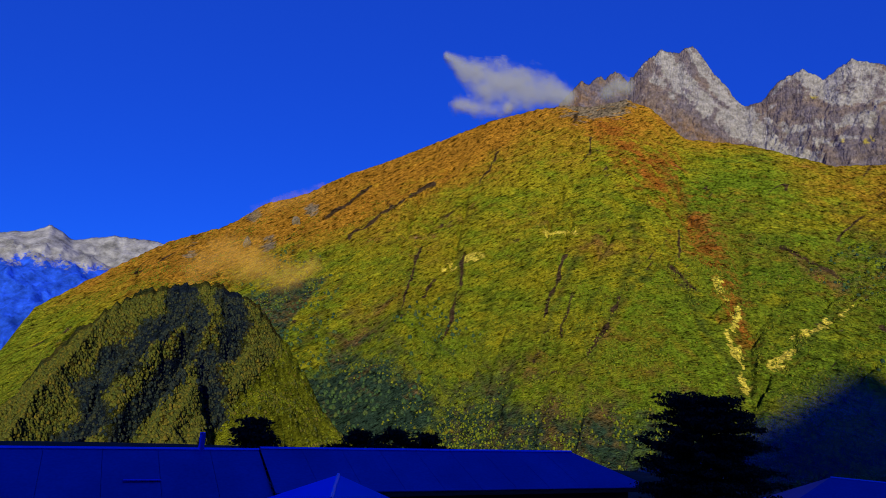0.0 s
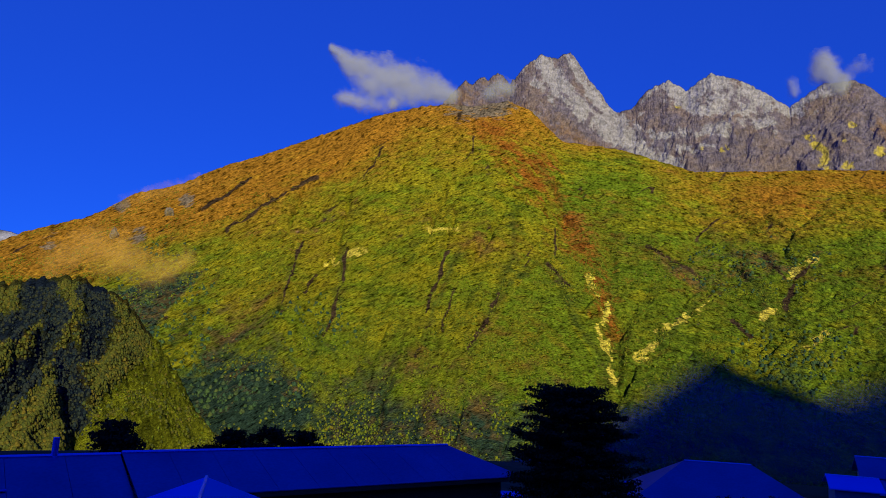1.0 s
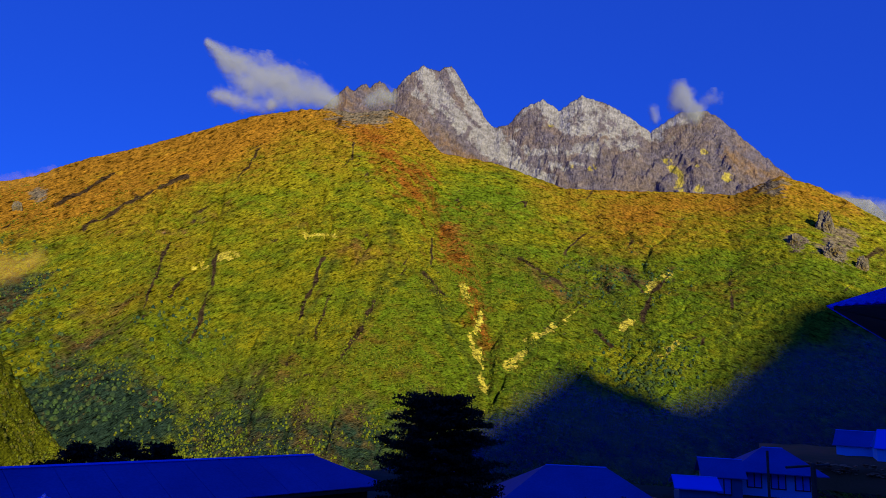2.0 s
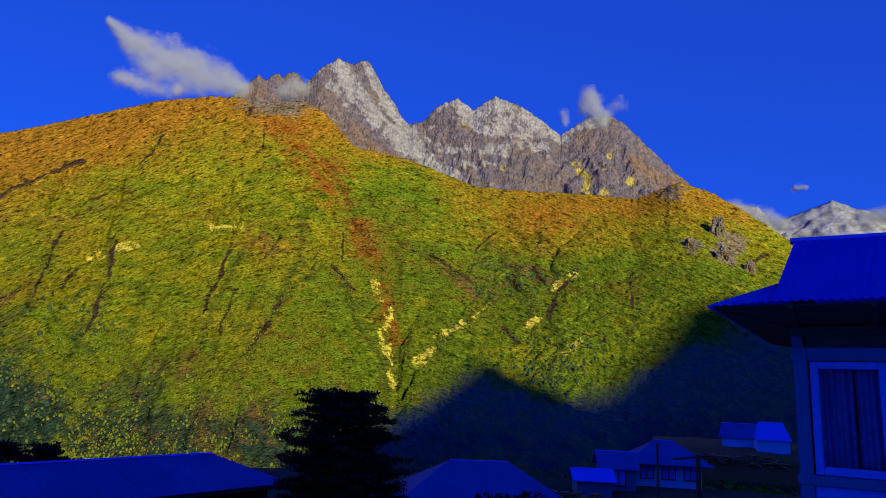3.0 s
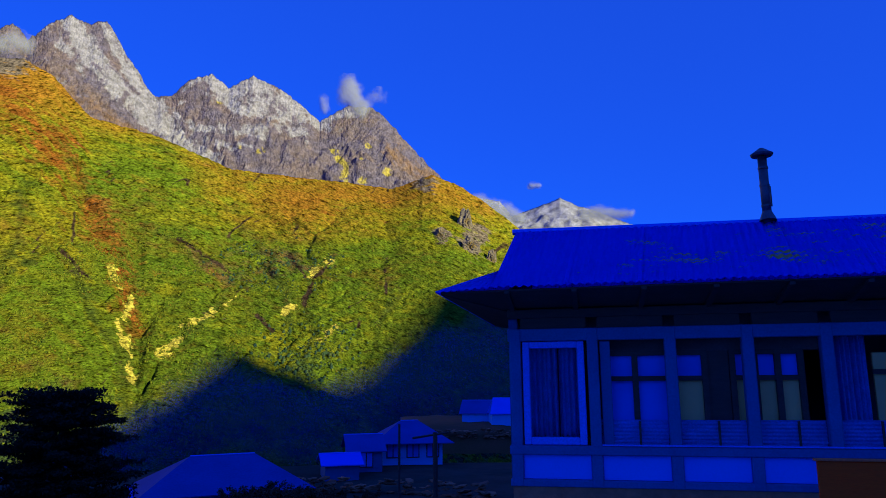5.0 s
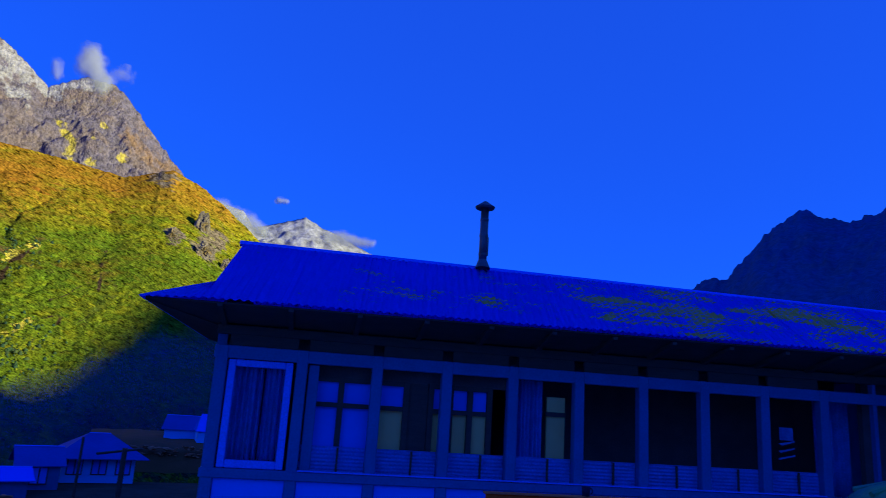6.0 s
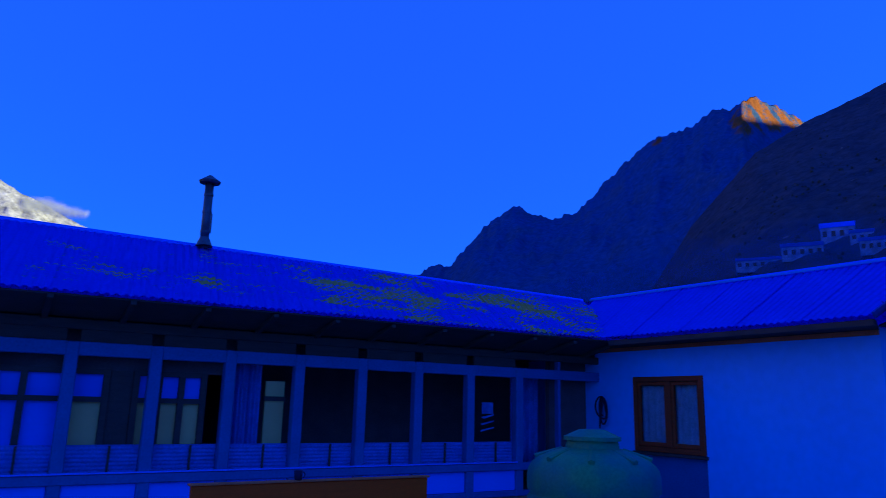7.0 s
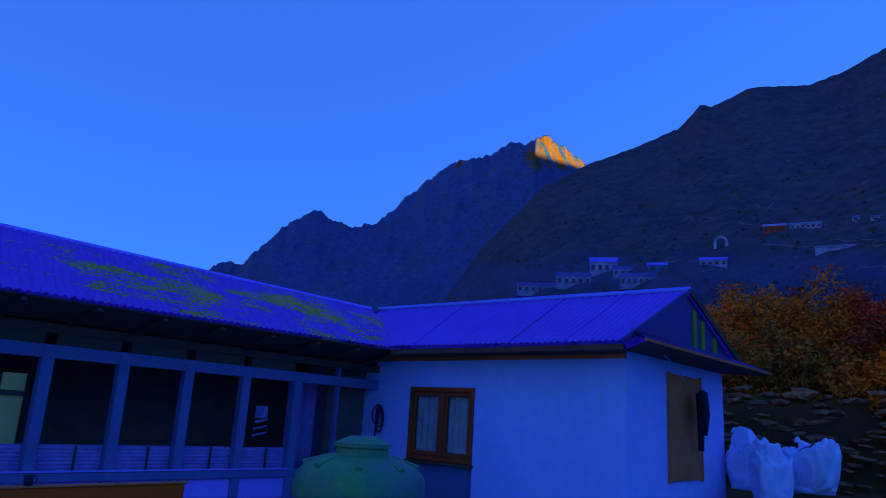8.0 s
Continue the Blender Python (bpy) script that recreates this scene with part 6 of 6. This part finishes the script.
def crag(label, bearing, rise, w, h, seed):
    """A bare rock outcrop standing out of the slope."""
    p = slope_point(GREEN_GRID, bearing, rise)
    d = math.hypot(p.x, p.y)
    sx, sz = d * math.tan(radians(w)), d * math.tan(radians(h))
    bm = bmesh.new()
    bmesh.ops.create_icosphere(bm, subdivisions=5, radius=0.5)
    for v in bm.verts:
        n = noise.noise(v.co * 2.2 + Vector((seed * 3.7, 0, 0)))
        f = abs(noise.noise(v.co * 6 + Vector((0, seed * 2.1, 0))))
        g = noise.noise(v.co * 16 + Vector((0, 0, seed)))
        v.co = Vector((v.co.x * sx, v.co.y * sx, v.co.z * sz)) * (1 + 0.55 * n - 0.4 * f + 0.12 * g)
    ob = part("rock_outcrop", bm, CRAG, None, label)
    ob.matrix_world = Matrix.Translation(p) @ Matrix.Rotation(radians(bearing), 4, "Z")
    return tagged(ob, category="rock")


CRAG = terrain_material("crag_rock", [((0.19, 0.165, 0.15), 0, 0, 1), ((0.28, 0.2, 0.07), 0.03, 0.5, 0.62), ((0.10, 0.09, 0.09), 0.05, 0.52, 0.6)], 1, relief=1.0, relief_scale=0.1, relief_depth=8.0)
crag("grey crag with a sharp shaded side", -48.5, 12.5, 1.3, 3.0, 1)
crag("broad grey rock face below the crag", -48.8, 10.6, 1.6, 1.8, 2)
crag("small dark rock outcrop in the grass", -46.3, 11.7, 0.9, 1.4, 4)
crag("small dark rock outcrop in the grass", -50.6, 9.6, 0.9, 1.6, 5)
crag("grey rock outcrop on the grassy shoulder", 12.8, 11.2, 0.6, 1.1, 7)
crag("grey rock outcrop on the grassy shoulder", 16.4, 9.0, 0.7, 1.2, 8)


# ---------------------------------------------------------------- clouds and mist: billowed shells of vapour that thin out to nothing at their margins
def vapour(name, colour=(0.8, 0.8, 0.8), scale=0.02, peak=0.64):
    m = bpy.data.materials.new(name)
    m.use_nodes = True
    n, l = m.node_tree.nodes, m.node_tree.links
    d = n.new("ShaderNodeBsdfDiffuse")
    d.inputs[0].default_value = (*colour, 1)
    tl = n.new("ShaderNodeBsdfTranslucent")
    tl.inputs[0].default_value = (*colour, 1)
    both = n.new("ShaderNodeMixShader")
    both.inputs[0].default_value = 0.35
    l.new(d.outputs[0], both.inputs[1])
    l.new(tl.outputs[0], both.inputs[2])
    t = n.new("ShaderNodeBsdfTransparent")
    mix = n.new("ShaderNodeMixShader")
    at_ = n.new("ShaderNodeAttribute")
    at_.attribute_name = "fullness"
    co = n.new("ShaderNodeTexCoord")
    nz = n.new("ShaderNodeTexNoise")
    nz.inputs["Scale"].default_value, nz.inputs["Detail"].default_value, nz.inputs["Roughness"].default_value = scale, 8, 0.65
    l.new(co.outputs["Object"], nz.inputs["Vector"])
    sub = n.new("ShaderNodeMath")
    sub.operation = "MULTIPLY_ADD"
    sub.inputs[1].default_value, sub.inputs[2].default_value = 1.1, -0.55
    l.new(nz.outputs[0], sub.inputs[0])
    add = n.new("ShaderNodeMath")
    l.new(sub.outputs[0], add.inputs[0])
    l.new(at_.outputs["Fac"], add.inputs[1])
    mr = n.new("ShaderNodeMapRange")
    mr.interpolation_type = "SMOOTHSTEP"
    mr.inputs[1].default_value, mr.inputs[2].default_value, mr.inputs[3].default_value, mr.inputs[4].default_value = 0.05, 1.05, 0.0, peak
    l.new(add.outputs[0], mr.inputs[0])
    l.new(mr.outputs[0], mix.inputs[0])
    l.new(t.outputs[0], mix.inputs[1])
    l.new(both.outputs[0], mix.inputs[2])
    l.new(mix.outputs[0], n["Material Output"].inputs["Surface"])
    return m


VAPOUR = vapour("cloud_vapour", (0.30, 0.33, 0.42), 0.014, 0.46)
THIN = vapour("thin_mist", (0.58, 0.36, 0.10), 0.010, 0.2)


def cloud(label, spine, d, thick, seed, mat):
    """Three billowed shells along a spine of (bearing, rise, radius in degrees); thick is how full the heart of the cloud is."""
    sp = np.array(spine)
    pad = sp[:, 2].max() * 1.6
    b0, b1, e0, e1 = sp[:, 0].min() - pad, sp[:, 0].max() + pad, sp[:, 1].min() - pad, sp[:, 1].max() + pad
    nb, ne = max(12, int((b1 - b0) / 0.12)), max(12, int((e1 - e0) / 0.12))
    B, E = np.meshgrid(np.linspace(b0, b1, nb), np.linspace(e0, e1, ne))
    heart = np.zeros_like(B)
    for p, q in zip(sp, sp[1:]):
        db, de = q[0] - p[0], q[1] - p[1]
        k = np.clip(((B - p[0]) * db + (E - p[1]) * de) / (db * db + de * de), 0, 1)
        dist = np.hypot(B - p[0] - k * db, E - p[1] - k * de)
        heart = np.maximum(heart, 1 - (dist / (1.5 * (p[2] + (q[2] - p[2]) * k))) ** 2)
    heart = np.clip(heart, -0.3, 1)
    verts, faces, dens = [], [], []
    for shell in range(3):
        soft = fbm(B * 0.9 + shell * 5, E * 1.1, 5, 0.6, seed * 10 + shell)
        D = d + (shell - 1) * 45 - 40 * np.clip(heart, 0, 1) - 12 * soft
        X, Y, Z = -np.sin(np.radians(B)) * D, np.cos(np.radians(B)) * D, EYE + D * np.tan(np.radians(E))
        base = len(verts) * nb * ne
        verts.append(np.stack([X, Y, Z], -1).reshape(-1, 3))
        dens.append((np.clip(heart, 0, 1) ** 1.5 * thick + 0.8 * soft * (heart > -0.25) - 0.08 - (heart < 0.02) * 1.0).ravel())
        i = np.arange(nb * ne).reshape(ne, nb) + base
        faces.append(np.stack([i[:-1, :-1], i[:-1, 1:], i[1:, 1:], i[1:, :-1]], -1).reshape(-1, 4))
    ob = mesh_object("cloud", np.concatenate(verts).tolist(), np.concatenate(faces).tolist(), mat, None, label, True)
    at_ = ob.data.attributes.new("fullness", "FLOAT", "POINT")
    at_.data.foreach_set("value", np.concatenate(dens).astype(np.float32))
    ob.visible_shadow = False
    return tagged(ob, category="cloud", kind="stuff")


cloud("bright torn cloud drifting off the crest", [(1.4, 25.5, 0.35), (-0.5, 24.5, 0.9), (-2.5, 23.6, 1.5), (-5, 23.5, 1.6), (-7.5, 23.1, 1.2), (-9, 22.6, 0.8)], 2750, 1.0, 3, VAPOUR)
cloud("wisp of cloud trailing below the crest", [(0, 21.8, 0.7), (-2, 21.4, 0.7), (-4, 21.7, 0.6)], 2500, 0.6, 4, VAPOUR)
cloud("small cloud clinging to the rock tower", [(-12.4, 22.9, 0.6), (-13.3, 23.3, 0.8), (-14.0, 23.3, 0.6)], 2780, 0.8, 5, VAPOUR)
cloud("small white puff above the rock peak", [(-39.6, 22.0, 0.8), (-39.1, 22.5, 0.7), (-38.7, 23.1, 0.95), (-38.6, 23.4, 0.85)], 3200, 1.25, 6, VAPOUR)
cloud("thin wisps beside the rock peak", [(-36.4, 22.3, 0.45), (-36.5, 21.6, 0.4)], 3200, 0.6, 9, VAPOUR)
cloud("thin wisps beside the rock peak", [(-40.0, 22.5, 0.5), (-41.2, 22.8, 0.6)], 3200, 0.45, 12, VAPOUR)
cloud("morning mist lying on the shoulder of the mountain", [(20.2, 6.4, 1.0), (18.6, 8.0, 1.5), (15.8, 7.6, 1.6), (13.6, 6.6, 1.2), (11.3, 7.6, 1.0)], 1350, 0.9, 7, THIN)
cloud("thin mist along the ridge", [(16, 11.6, 0.6), (14, 12.6, 0.6), (11, 14.0, 0.5)], 2200, 0.4, 8, THIN)
cloud("white cloud behind the far snow peak", [(-49.5, 14.3, 0.8), (-51.8, 13.4, 0.8), (-53, 13, 0.5)], 4550, 0.9, 10, VAPOUR)
cloud("white cloud beside the far snow peak", [(-58.2, 13.0, 0.5), (-60, 13.1, 0.55), (-62, 12.9, 0.35)], 4550, 0.9, 13, VAPOUR)
# Blue shells painted as haze over shade; the valley spine follows its shadow edge.
HAZE = vapour("haze_tint", (0.03, 0.11, 0.36), 0.004, 0.16)
cloud("blue haze shells added to tint the shaded valley", [(-16, -7, 1.0), (-24, -4.4, 2.2), (-30, -1.9, 3.0), (-36, -3.8, 2.5), (-42, -2.0, 2.9), (-47, 0.4, 3.3), (-54, 1.5, 4.0), (-64, 1, 4.0)], 430, 1.6, 14, HAZE)
cloud("blue haze shells added to tint the village slope", [(-99, 6.5, 2.6), (-106, 8.5, 3.4), (-116, 9.2, 3.6), (-128, 10, 2.8), (-138, 11, 2.0)], 235, 1.5, 15, HAZE)
cloud("tiny cloud in the clear sky", [(-54.0, 15.6, 0.26), (-54.7, 15.6, 0.22)], 4550, 0.6, 11, VAPOUR)
